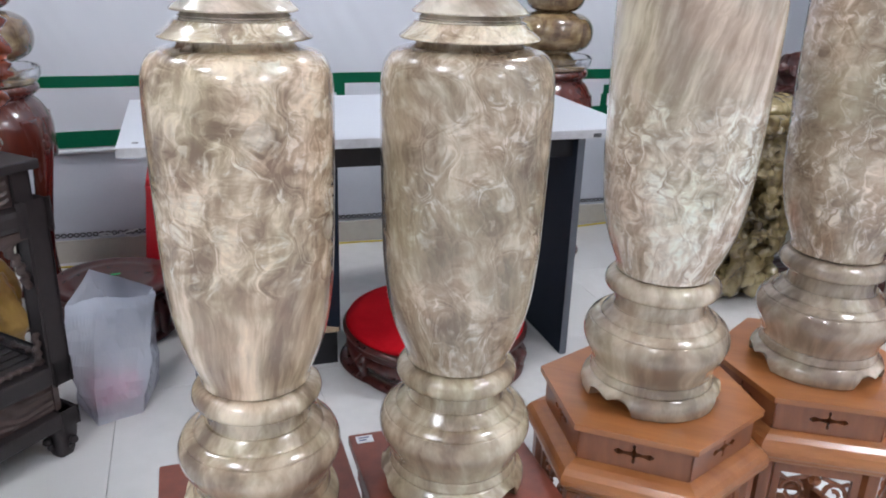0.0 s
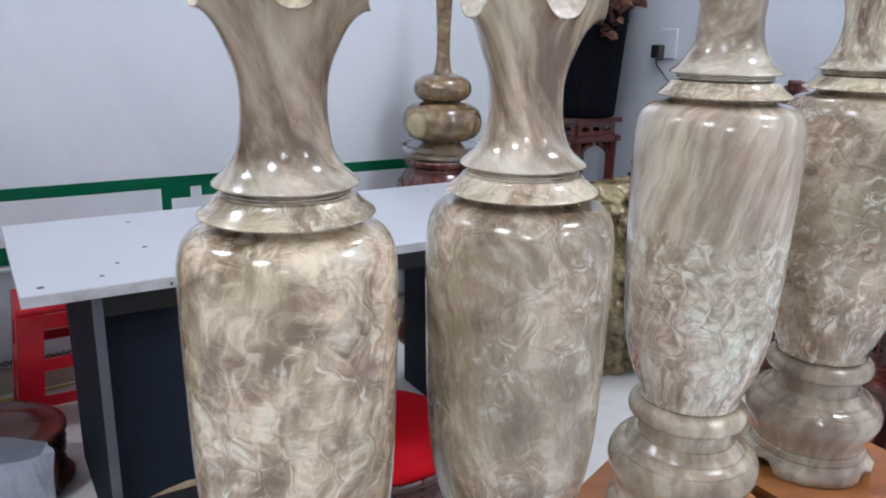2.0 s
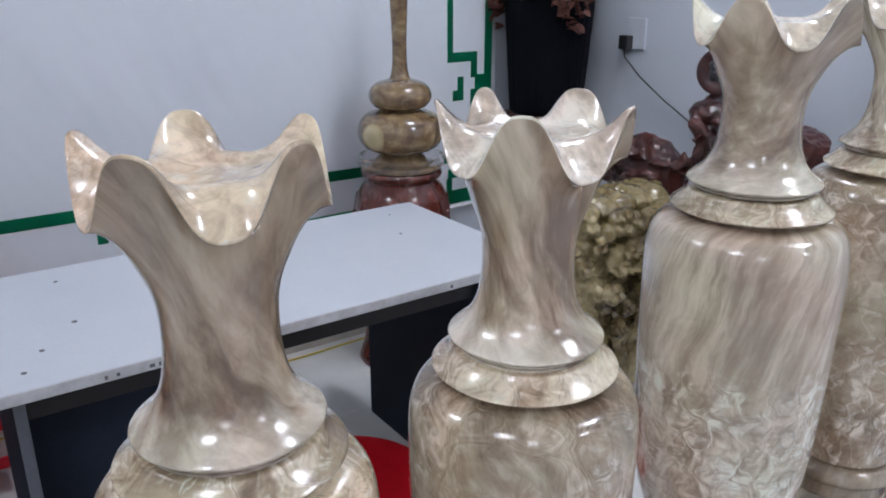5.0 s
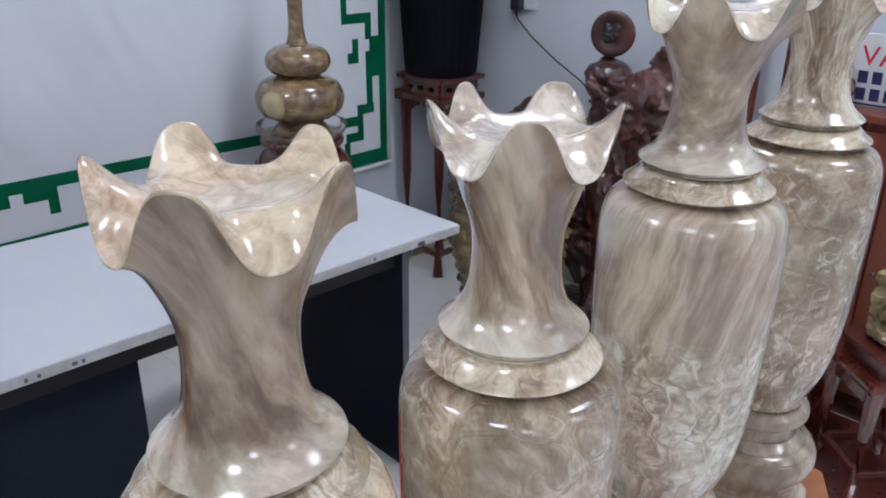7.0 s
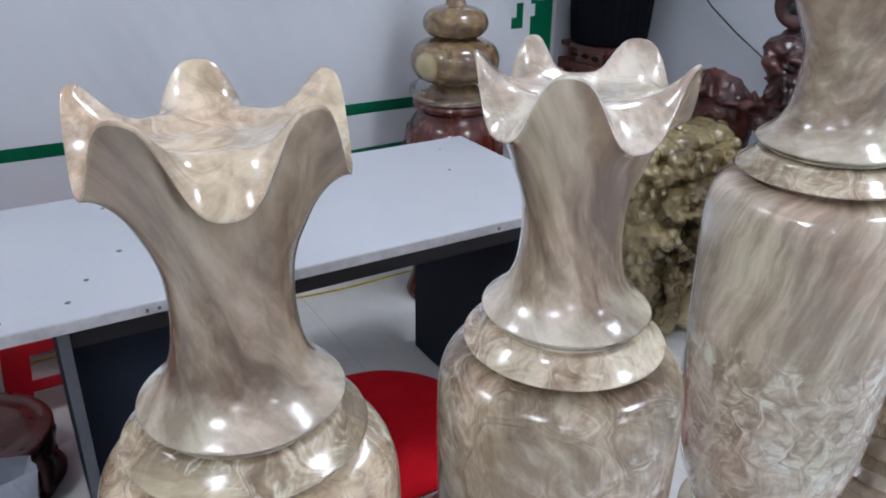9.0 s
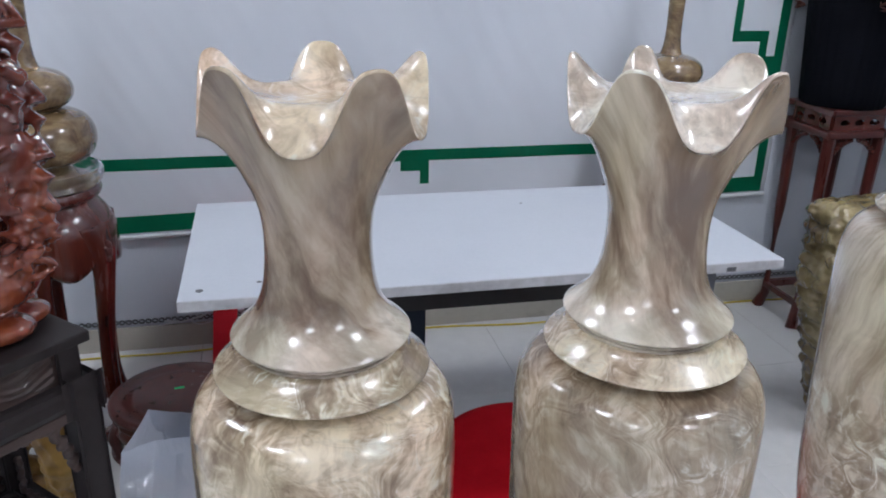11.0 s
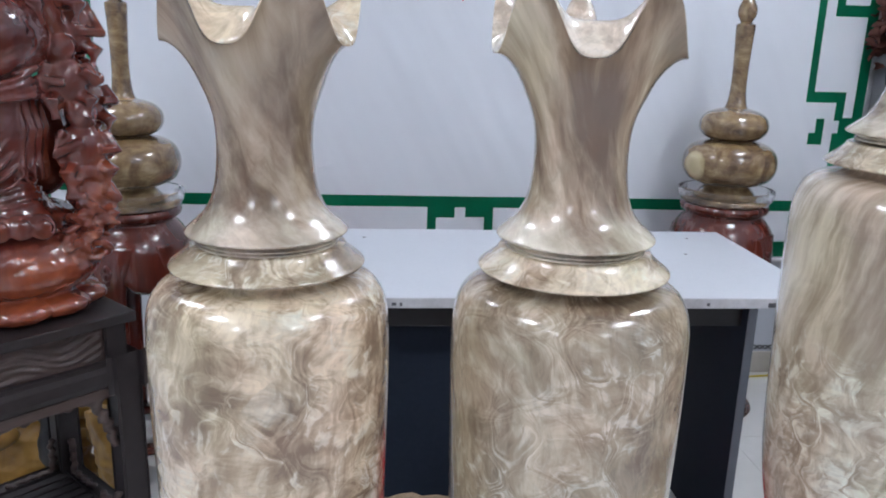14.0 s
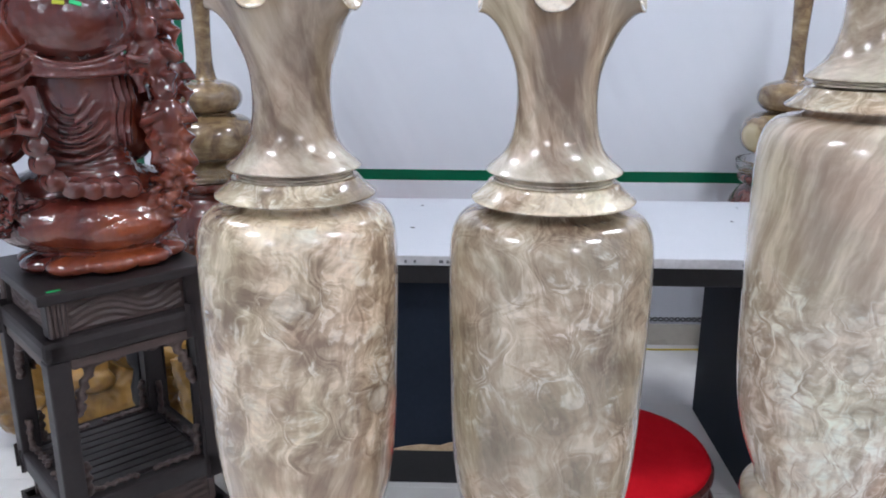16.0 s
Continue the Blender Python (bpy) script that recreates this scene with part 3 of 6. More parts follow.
def build_banner():
    """A white printed sheet with a green fret border, hung on the wall."""
    mid = 0.667
    x0, x1, z1 = 2 * mid - 2.37, 2.37, 2.75
    low = lambda x: 0.432 + 0.0185 * (x + 0.3)  # the lower edge hangs a little aslant
    bm = bmesh.new()
    nx, nz = 90, 40
    grid = []
    for j in range(nz + 1):
        row = []
        for i in range(nx + 1):
            x = x0 + (x1 - x0) * i / nx
            z = low(x) + (z1 - low(x)) * j / nz
            row.append((x, z))
        grid.append(row)

    def ripple(x, z):
        return 0.0025 * math.sin(x * 5.0 + 1.3 * math.sin(z * 2.0)) + 0.0012 * math.sin(x * 13.0 + z * 3.0) + 0.0015 * math.sin(z * 4.0 + x)

    def face(y):
        vs = [[bm.verts.new((x, y + ripple(x, z), z)) for x, z in row] for row in grid]
        for j in range(nz):
            for i in range(nx):
                bm.faces.new((vs[j][i], vs[j][i + 1], vs[j + 1][i + 1], vs[j + 1][i]))
        return vs

    f, b = face(WALL_Y - 0.016), face(WALL_Y - 0.0145)
    rim = [(0, i) for i in range(nx)] + [(j, nx) for j in range(nz)] + [(nz, i) for i in range(nx, 0, -1)] + [(j, 0) for j in range(nz, 0, -1)]
    for (j, i), (q, p) in zip(rim, rim[1:] + rim[:1]):
        bm.faces.new((f[j][i], f[q][p], b[q][p], b[j][i]))
    banner = thing("banner", pose(0, 0, 0.013), "white printed vinyl banner with green fret border", "banner")
    part("sheet", bm, M_BANNER, banner, smooth=True)
    hem = tube([(x, WALL_Y - 0.018 + ripple(x, low(x)), low(x)) for x in (x0 + (x1 - x0) * i / 60 for i in range(61))], 0.009, 8)
    part("hem", hem, M_WHITEPL, banner, "white bottom hem rod", smooth=True)

    rects = [
        (2.303, 2.347, 0.494, 2.74),  # outer upright
        (mid + 0.135, 2.175, 0.694, 0.740),  # inner line
        (2.090, 2.122, 1.156, 1.66),
        (2.122, 2.262, 1.156, 1.200),
        (2.224, 2.262, 1.082, 1.156),
        (2.248, 2.303, 1.030, 1.095),
        (2.262, 2.303, 0.912, 1.030),
        (2.224, 2.262, 0.790, 1.030),
        (2.165, 2.268, 0.744, 0.790),
        (2.165, 2.200, 0.620, 0.744),
        (2.095, 2.165, 0.620, 0.664),
        (2.085, 2.118, 0.545, 0.620),
        (2.147, 2.183, 0.982, 1.090),
        (2.120, 2.147, 0.982, 1.030),
        (2.122, 2.200, 1.615, 1.66),
        (2.165, 2.200, 1.535, 1.615),
        (2.165, 2.303, 1.500, 1.545),
        (2.090, 2.122, 1.66, 2.74),
    ]
    def stripe(name, xa, xb, c, d, material, lift=0.0015):
        q = bmesh.new()
        n = max(1, int((xb - xa) / 0.04))
        k = max(1, int((d - c) / 0.06))
        vs = [[q.verts.new((xa + (xb - xa) * i / n, WALL_Y - 0.016 - lift + ripple(xa + (xb - xa) * i / n, c + (d - c) * j / k), c + (d - c) * j / k)) for i in range(n + 1)] for j in range(k + 1)]
        for j in range(k):
            for i in range(n):
                q.faces.new((vs[j][i], vs[j][i + 1], vs[j + 1][i + 1], vs[j + 1][i]))
        bmesh.ops.solidify(q, geom=q.faces[:], thickness=0.0008)
        part(name, q, material, banner)

    # fret of the border, on both sides
    for sx in (1, -1):
        for a, b_, c, d in rects:
            xa, xb = sorted((mid + sx * (a - mid), mid + sx * (b_ - mid)))
            stripe("fret_stripe", xa, xb, c, d, M_GREEN)
    # outer foot, following the lower edge
    q = bmesh.new()
    foot = []
    for i in range(81):
        x = 2 * mid - 2.303 + (4.606 - 2 * mid) * i / 80
        foot.append([q.verts.new((x, WALL_Y - 0.0175 + ripple(x, z), z)) for z in (low(x) + 0.016, low(x) + 0.084)])
    for a, b_ in zip(foot, foot[1:]):
        q.faces.new((a[0], b_[0], b_[1], a[1]))
    bmesh.ops.solidify(q, geom=q.faces[:], thickness=0.0008)
    part("fret_stripe", q, M_GREEN, banner)
    y = WALL_Y - 0.0185
    for a, b_, c, d in ((0.528, 0.565, 0.597, 0.740), (0.565, 0.642, 0.650, 0.740), (0.642, 0.686, 0.694, 0.740), (0.686, 0.766, 0.653, 0.740), (0.766, 0.803, 0.597, 0.740)):
        stripe("fret_stripe", a, b_, c, d, M_GREEN)
    # ornaments: concave four-pointed stars, rules, and bars in place of writing
    for cx in (0.474, 0.647, 0.822):
        q = bmesh.new()
        pts = []
        for i in range(8):
            a = math.pi * i / 4
            r = (0.055 if i % 4 == 0 else 0.036) if i % 2 == 0 else 0.012
            pts.append((cx + r * math.cos(a), 1.543 + r * math.sin(a)))
        fr = [q.verts.new((px, y - 0.006, pz)) for px, pz in pts]
        bk = [q.verts.new((px, y - 0.0045, pz)) for px, pz in pts]
        q.faces.new(fr)
        q.faces.new(bk[::-1])
        for i in range(8):
            q.faces.new((fr[i], fr[(i + 1) % 8], bk[(i + 1) % 8], bk[i]))
        part("star", q, M_PRINTRED, banner)
    for a, b_ in ((0.948, 1.30), (0.0, 0.352)):
        stripe("rule", a, b_, 1.541, 1.547, M_PRINTRED)
    for run in ((0.445, 0.69, 5), (0.795, 1.315, 10), (0.02, 0.40, 8)):
        a, b_, n = run
        w = (b_ - a) / n
        for i in range(n):
            stripe("writing_bar", a + w * (i + 0.1), a + w * (i + 0.9), 1.589, 1.686, M_NAVY)


build_banner()


def build_ceiling_lights():
    fixture = None
    spots = [(x, y) for y in (-1.7, 0.45, 2.55) for x in (-1.25, 2.0)]
    for x, y in spots:
        if fixture is None:
            fixture = thing("ceiling_light", pose(x, y, ROOM[4]), "square white flat ceiling light panel, lit", "ceiling light", "showroom ceiling lights")
            bm = bmesh.new()
            for a in ((-0.25, 0.25, -0.25, -0.23), (-0.25, 0.25, 0.23, 0.25), (-0.25, -0.23, -0.23, 0.23), (0.23, 0.25, -0.23, 0.23)):
                box(bm, *a, -0.03, -0.001)
            part("frame", bm, M_WHITEPL, fixture)
            part("diffuser", boxed(-0.21, 0.21, -0.21, 0.21, -0.022, -0.006, bevel=0), M_LAMP, fixture, "glowing white diffuser")
        else:
            copy_thing(fixture, pose(x, y, ROOM[4]))


build_ceiling_lights()


# ---- the table ----
def build_table():
    t = thing("office_table", pose(0, 0, 0), "white-topped office table with slate-grey panel legs", "table")
    x0, x1, y0, y1, z = -0.057, 1.506, 2.467, 3.200, 0.7525
    part("tabletop", boxed(x0, x1, y0 + 0.003, y1, z - 0.028, z, bevel=0.0015), M_TABTOP, t, "pale grey-white laminate top")
    part("edge_band", boxed(x0, x1, y0, y0 + 0.003, z - 0.027, z - 0.001, bevel=0.0008), M_EDGE, t, "worn edge band with dark chips")
    for a, n in ((0.090, "side_panel"), (1.300, "side_panel")):
        leg = part(n, boxed(a, a + 0.024, y0 + 0.03, y1 - 0.03, FLOOR, z - 0.028, bevel=0.001), M_SLATE, t, "slate-grey laminate panel leg")
        part("edge_strip", boxed(a, a + 0.024, y0 + 0.0265, y0 + 0.0295, FLOOR, z - 0.03, bevel=0.0008), M_SLATEEDGE, leg, "lighter grey edge strip")
    part("apron", boxed(0.115, 1.299, y0 + 0.06, y0 + 0.078, 0.655, z - 0.028), M_BLACK, t, "black front apron")
    part("back_rail", boxed(0.115, 1.299, y1 - 0.22, y1 - 0.202, 0.60, z - 0.028), M_SLATE, t)
    ped = part("pedestal", boxed(0.115, 0.555, y0 + 0.16, y1 - 0.23, FLOOR + 0.118, z - 0.03, bevel=0.002), M_SLATE, t, "dark slate pedestal under the top")
    part("plinth", boxed(0.125, 0.545, y0 + 0.165, y1 - 0.24, FLOOR, FLOOR + 0.1175, bevel=0.001), M_BLACK, ped, "black recessed plinth")
    # a broken lower edge that bares the board
    bm = bmesh.new()
    pts = [(0.20, 0.118), (0.55, 0.118), (0.55, 0.132), (0.50, 0.143), (0.46, 0.139), (0.43, 0.152), (0.39, 0.147), (0.36, 0.136), (0.30, 0.139), (0.25, 0.131)]
    fr = [bm.verts.new((x, y0 + 0.157, q + FLOOR)) for x, q in pts]
    bk = [bm.verts.new((x, y0 + 0.1595, q + FLOOR)) for x, q in pts]
    bm.faces.new(fr), bm.faces.new(bk[::-1])
    for i in range(len(pts)):
        j = (i + 1) % len(pts)
        bm.faces.new((fr[i], fr[j], bk[j], bk[i]))
    part("broken_edge", bm, M_CHIP, ped, "bared chipboard along a broken edge")
    # screw caps and holes on the top
    for x, y, r in ((0.269, 2.772, 0.007), (0.177, 2.647, 0.006), (0.127, 2.553, 0.006), (-0.010, 2.523, 0.009), (0.281, 3.082, 0.006), (1.28, 2.90, 0.005), (1.36, 3.10, 0.004), (0.95, 3.05, 0.004)):
        part("screw_hole", lathe([(r, z - 0.0002), (r, z + 0.0008), (r * 0.5, z + 0.0009)], 14, closed=True, bm=None), M_DARKDOT, t, at=pose(x, y, 0))
    rng = random.Random(4)
    for i in range(7):
        x = rng.uniform(0.05, 1.45)
        part("edge_chip", boxed(x, x + rng.uniform(0.006, 0.016), y0 - 0.0008, y0 + 0.001, z - rng.uniform(0.018, 0.026), z - 0.012, bevel=0), M_DARKDOT, t)


build_table()

# ---- the vases ----
FOOT = [(0.098, 0.002), (0.124, 0.0), (0.129, 0.004), (0.1300, 0.014), (0.1270, 0.025), (0.1195, 0.033), (0.1155, 0.0365), (0.1125, 0.0375), (0.1150, 0.0395), (0.1135, 0.046), (0.1112, 0.054), (0.1085, 0.0552), (0.1088, 0.0566), (0.1116, 0.0575), (0.1125, 0.066), (0.1190, 0.080), (0.1275, 0.096), (0.1325, 0.110), (0.1335, 0.120), (0.1315, 0.132), (0.1262, 0.143), (0.1246, 0.1444), (0.1222, 0.1450), (0.1236, 0.1462), (0.1150, 0.154), (0.1080, 0.1575), (0.1052, 0.1562), (0.1040, 0.1588), (0.0970, 0.1665), (0.0895, 0.1745), (0.0870, 0.1755), (0.0842, 0.1748), (0.0832, 0.178), (0.0825, 0.188), (0.0830, 0.197), (0.0850, 0.2035), (0.0920, 0.2065), (0.0990, 0.2095), (0.1032, 0.2155), (0.1040, 0.223), (0.1015, 0.2315), (0.0955, 0.238), (0.0885, 0.2415), (0.080, 0.243)]
BODY = [(0.080, 0.244), (0.0865, 0.2465), (0.0875, 0.252), (0.0885, 0.260), (0.0935, 0.272), (0.101, 0.290), (0.110, 0.315), (0.1175, 0.345), (0.123, 0.380), (0.127, 0.42), (0.1295, 0.47), (0.131, 0.53), (0.1325, 0.59), (0.1335, 0.65), (0.1335, 0.695), (0.1325, 0.717), (0.130, 0.732), (0.1255, 0.7445), (0.119, 0.7535), (0.111, 0.759), (0.099, 0.7625), (0.086, 0.7645), (0.0805, 0.7700), (0.0800, 0.7790)]
COLLAR = [(0.078, 0.7700), (0.090, 0.7694), (0.1025, 0.7692), (0.1052, 0.7698), (0.1058, 0.7712), (0.1046, 0.7728), (0.1000, 0.7762), (0.0935, 0.7815), (0.0880, 0.7866), (0.0846, 0.7908), (0.0826, 0.7932), (0.070, 0.7936)]
NECK = [(0.066, 0.7995), (0.0745, 0.8000), (0.0765, 0.8008), (0.0768, 0.8020), (0.0762, 0.8030), (0.0735, 0.8036), (0.0735, 0.8042), (0.0762, 0.8048), (0.0768, 0.8060), (0.0760, 0.8070), (0.0725, 0.8076), (0.0725, 0.8082), (0.0835, 0.8083), (0.0866, 0.8092), (0.0872, 0.8108), (0.0860, 0.8126), (0.0815, 0.8168), (0.0755, 0.8222), (0.0695, 0.8284), (0.0640, 0.8362), (0.0590, 0.847), (0.0545, 0.862), (0.0515, 0.882), (0.0502, 0.905), (0.0515, 0.930), (0.0555, 0.948), (0.0602, 0.961)]
PEAK = [(0.0635, 0.970), (0.0672, 0.982), (0.0712, 0.994), (0.0755, 1.006), (0.0800, 1.018), (0.0850, 1.031), (0.0902, 1.045), (0.0960, 1.060), (0.1020, 1.0735)]
DIP = [(0.0640, 0.969), (0.0688, 0.9795), (0.0735, 0.9880), (0.0782, 0.9948), (0.0828, 1.0000), (0.0874, 1.0042), (0.0920, 1.0072), (0.0966, 1.0090), (0.1010, 1.0095)]
# upper side of the lip, from its edge inwards: tongues roll over a ridge, peaks stand up
LIP_PEAK = [(0.1015, 1.0758), (0.0992, 1.0762), (0.0940, 1.0722), (0.0865, 1.0640), (0.0775, 1.0556), (0.0675, 1.0490), (0.0560, 1.0440), (0.0440, 1.0405), (0.0320, 1.0385), (0.0180, 1.0375), (0.0060, 1.0372)]
LIP_DIP = [(0.1012, 1.0117), (0.0998, 1.0143), (0.0945, 1.0215), (0.0870, 1.0305), (0.0785, 1.0385), (0.0685, 1.0435), (0.0565, 1.0445), (0.0440, 1.0420), (0.0320, 1.0390), (0.0180, 1.0376), (0.0060, 1.0372)]


def smooth_profile(pts, n):
    """Catmull-Rom through the corner points of a turned profile."""
    out = []
    P = [Vector((*p, 0)) for p in pts]
    for i in range(len(P) - 1):
        a, b, c, d = P[max(i - 1, 0)], P[i], P[i + 1], P[min(i + 2, len(P) - 1)]
        for k in range(n):
            t = k / n
            q = 0.5 * ((2 * b) + (c - a) * t + (2 * a - 5 * b + 4 * c - d) * t * t + (3 * b - a - 3 * c + d) * t * t * t)
            out.append((q.x, q.y))
    out.append((P[-1].x, P[-1].y))
    return out


def build_vase(x, y, z, i, dip_phase, squat, label):
    v = thing("floor_vase", pose(x, y, z), label, "vase", "tall turned burl vases")

    def foot_shape(r, zz, a, k):
        if zz < 0.033:
            turn = a - radians((170, 170, -158, 165)[i])
            open_ = max(0.0, min(1.0, (abs(math.cos(1.5 * turn)) - 0.83) / 0.04))
            lift = open_ * (0.017 + 0.012 * abs(math.sin(7.5 * turn)))
            return r, max(zz, lift)
        return r, zz

    part("foot", lathe(smooth_profile(FOOT, 3), 128, foot_shape), M_FOOT[i], v, "bulbous turned foot with scalloped base", smooth=True)
    part("belly", lathe(smooth_profile(BODY, 3), 96), M_BELLY[i], v, smooth=True)
    rise = (0.0075, 0.0070, 0.0045, 0.0045)[i]
    part("collar", lathe([(r, q + rise) for r, q in smooth_profile(COLLAR, 2)], 96), M_COLLAR[i], v, "thin flared collar", smooth=True)
    low = 0.8135
    fit_z = lambda pts: [(r, q if q < low else low + (q - low) * squat) for r, q in pts]
    up = 0.004 if i < 2 else 0.0
    out = fit_z([(r, q + up * max(0.0, min(1.0, (0.86 - q) / 0.04)) if q > 0.8074 else q) for r, q in smooth_profile(NECK, 2)])
    n0 = len(out)
    pk, dp = fit_z(smooth_profile(PEAK, 2)), fit_z(smooth_profile(DIP, 2))
    rows = out + pk
    dips = sorted(d % 360 for d in dip_phase)

    def lobe(a):
        d = math.degrees(a) % 360
        for k in range(5):
            lo, hi = dips[k], dips[(k + 1) % 5] + (360 if k == 4 else 0)
            for q in (d, d + 360):
                if lo <= q < hi:
                    w = 0.5 - 0.5 * math.cos(2 * math.pi * (q - lo) / (hi - lo))
                    return 0.25 * w + 0.75 * w * w * (3 - 2 * w)
        return 0.0

    def at(k, a):
        if k < n0:
            return rows[k]
        w = lobe(a)
        p, d = pk[k - n0], dp[k - n0]
        return p[0] * w + d[0] * (1 - w), p[1] * w + d[1] * (1 - w)

    bm = bmesh.new()
    seg = 160
    rings = []
    for k in range(len(rows)):
        rings.append([bm.verts.new((at(k, a)[0] * math.cos(a), at(k, a)[0] * math.sin(a), at(k, a)[1])) for a in (2 * math.pi * s / seg for s in range(seg))])
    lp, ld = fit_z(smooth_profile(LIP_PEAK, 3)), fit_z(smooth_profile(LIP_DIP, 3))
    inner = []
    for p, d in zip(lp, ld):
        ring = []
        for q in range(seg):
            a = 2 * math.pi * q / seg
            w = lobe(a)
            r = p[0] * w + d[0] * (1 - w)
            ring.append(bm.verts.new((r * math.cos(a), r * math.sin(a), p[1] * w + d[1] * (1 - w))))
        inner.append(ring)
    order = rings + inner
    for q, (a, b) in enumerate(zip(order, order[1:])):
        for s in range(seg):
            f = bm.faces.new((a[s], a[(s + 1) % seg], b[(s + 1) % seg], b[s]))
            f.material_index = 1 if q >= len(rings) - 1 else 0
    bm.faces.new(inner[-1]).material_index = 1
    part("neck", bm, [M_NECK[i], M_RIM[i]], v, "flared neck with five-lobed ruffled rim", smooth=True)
    return v


VASES = [
    (0.205, 1.460, 0.356, 0, (-175, -102, -27, 45, 116), 1.0, "tall polished beige burl vase on mahogany stand"),
    (0.543, 1.444, 0.356, 1, (-173, -101, -22, 58, 107), 0.985, "tall greyish burl vase with ruffled rim, mahogany stand"),
    (0.937, 1.441, 0.478, 2, (-128, -56, 16, 88, 160), 0.885, "tall pale streaked burl vase on hexagonal stand"),
    (1.338, 1.450, 0.478, 3, (-182, -110, -38, 34, 106), 0.915, "tall grey-brown burl vase on hexagonal stand"),
]
for spec in VASES:
    build_vase(*spec)


def build_low_stand(x0, x1, y0, y1, top, tag):
    st = thing("plant_stand", pose((x0 + x1) / 2, (y0 + y1) / 2, FLOOR), "square dark mahogany stand under a vase", "stand", "square mahogany vase stands")
    w, d = (x1 - x0) / 2, (y1 - y0) / 2
    top -= FLOOR
    part("top", boxed(-w, w, -d, d, top - 0.022, top, bevel=0.004), M_MAHOG, st)
    part("apron", boxed(-w + 0.015, w - 0.015, -d + 0.015, d - 0.015, top - 0.085, top - 0.0225, bevel=0.003), M_MAHOG, st)
    for sx in (-1, 1):
        for sy in (-1, 1):
            part("leg", tube([(sx * (w - 0.035), sy * (d - 0.035), top - 0.08), (sx * (w - 0.025), sy * (d - 0.025), top * 0.5), (sx * (w - 0.04), sy * (d - 0.04), 0.06), (sx * (w - 0.02), sy * (d - 0.02), 0.0)], [0.024, 0.019, 0.016, 0.024], 8), M_MAHOG, st)
    part("stretcher", boxed(-w + 0.04, w - 0.04, -d + 0.04, d - 0.04, 0.09, 0.11), M_MAHOG, st)
    if tag:
        tg = part("price_tag", boxed(-w + 0.012, -w + 0.045, d - 0.035, d - 0.012, top + 0.0005, top + 0.0015, bevel=0), M_PAPER, st, "small white paper price tag")
        for k in range(2):
            part("writing_bar", boxed(-w + 0.017, -w + 0.038 - 0.006 * k, d - 0.021 - 0.008 * k, d - 0.017 - 0.008 * k, top + 0.0017, top + 0.0021, bevel=0), M_INK, tg)


build_low_stand(0.030, 0.368, 1.285, 1.605, 0.355, False)
build_low_stand(0.382, 0.712, 1.285, 1.612, 0.355, True)


def cross_shape(s=1.0):
    """Outline of a flared four-armed cut-out."""
    pts = []
    for i in range(4):
        a = math.pi / 2 * i
        ln = 0.036 * s if i % 2 == 0 else 0.020 * s
        for r, da in ((ln * 0.45, -0.16), (ln * 0.80, -0.22), (ln, 0.0), (ln * 0.80, 0.22), (ln * 0.45, 0.16), (0.0065 * s, math.pi / 4)):
            pts.append((r * math.cos(a + da), r * math.sin(a + da)))
    return pts


def panel_cut(width, h, th, holes, bm, place):
    """A board with cut-outs, filled by triangulation, set by place."""
    edges = []
    loops = [[(-width / 2, 0), (width / 2, 0), (width / 2, h), (-width / 2, h)]] + holes
    q = bmesh.new()
    for lp in loops:
        vs = [q.verts.new((x, 0, z)) for x, z in lp]
        for i in range(len(vs)):
            edges.append(q.edges.new((vs[i], vs[(i + 1) % len(vs)])))
    bmesh.ops.triangle_fill(q, use_beauty=True, use_dissolve=False, edges=edges)
    geo = bmesh.ops.extrude_face_region(q, geom=q.faces[:])
    for v in geo["geom"]:
        if isinstance(v, bmesh.types.BMVert):
            v.co.y += th
    bmesh.ops.transform(q, matrix=place, verts=q.verts)
    me = bpy.data.meshes.new("tmp")
    q.to_mesh(me)
    q.free()
    bm.from_mesh(me)
    bpy.data.meshes.remove(me)
    return bm


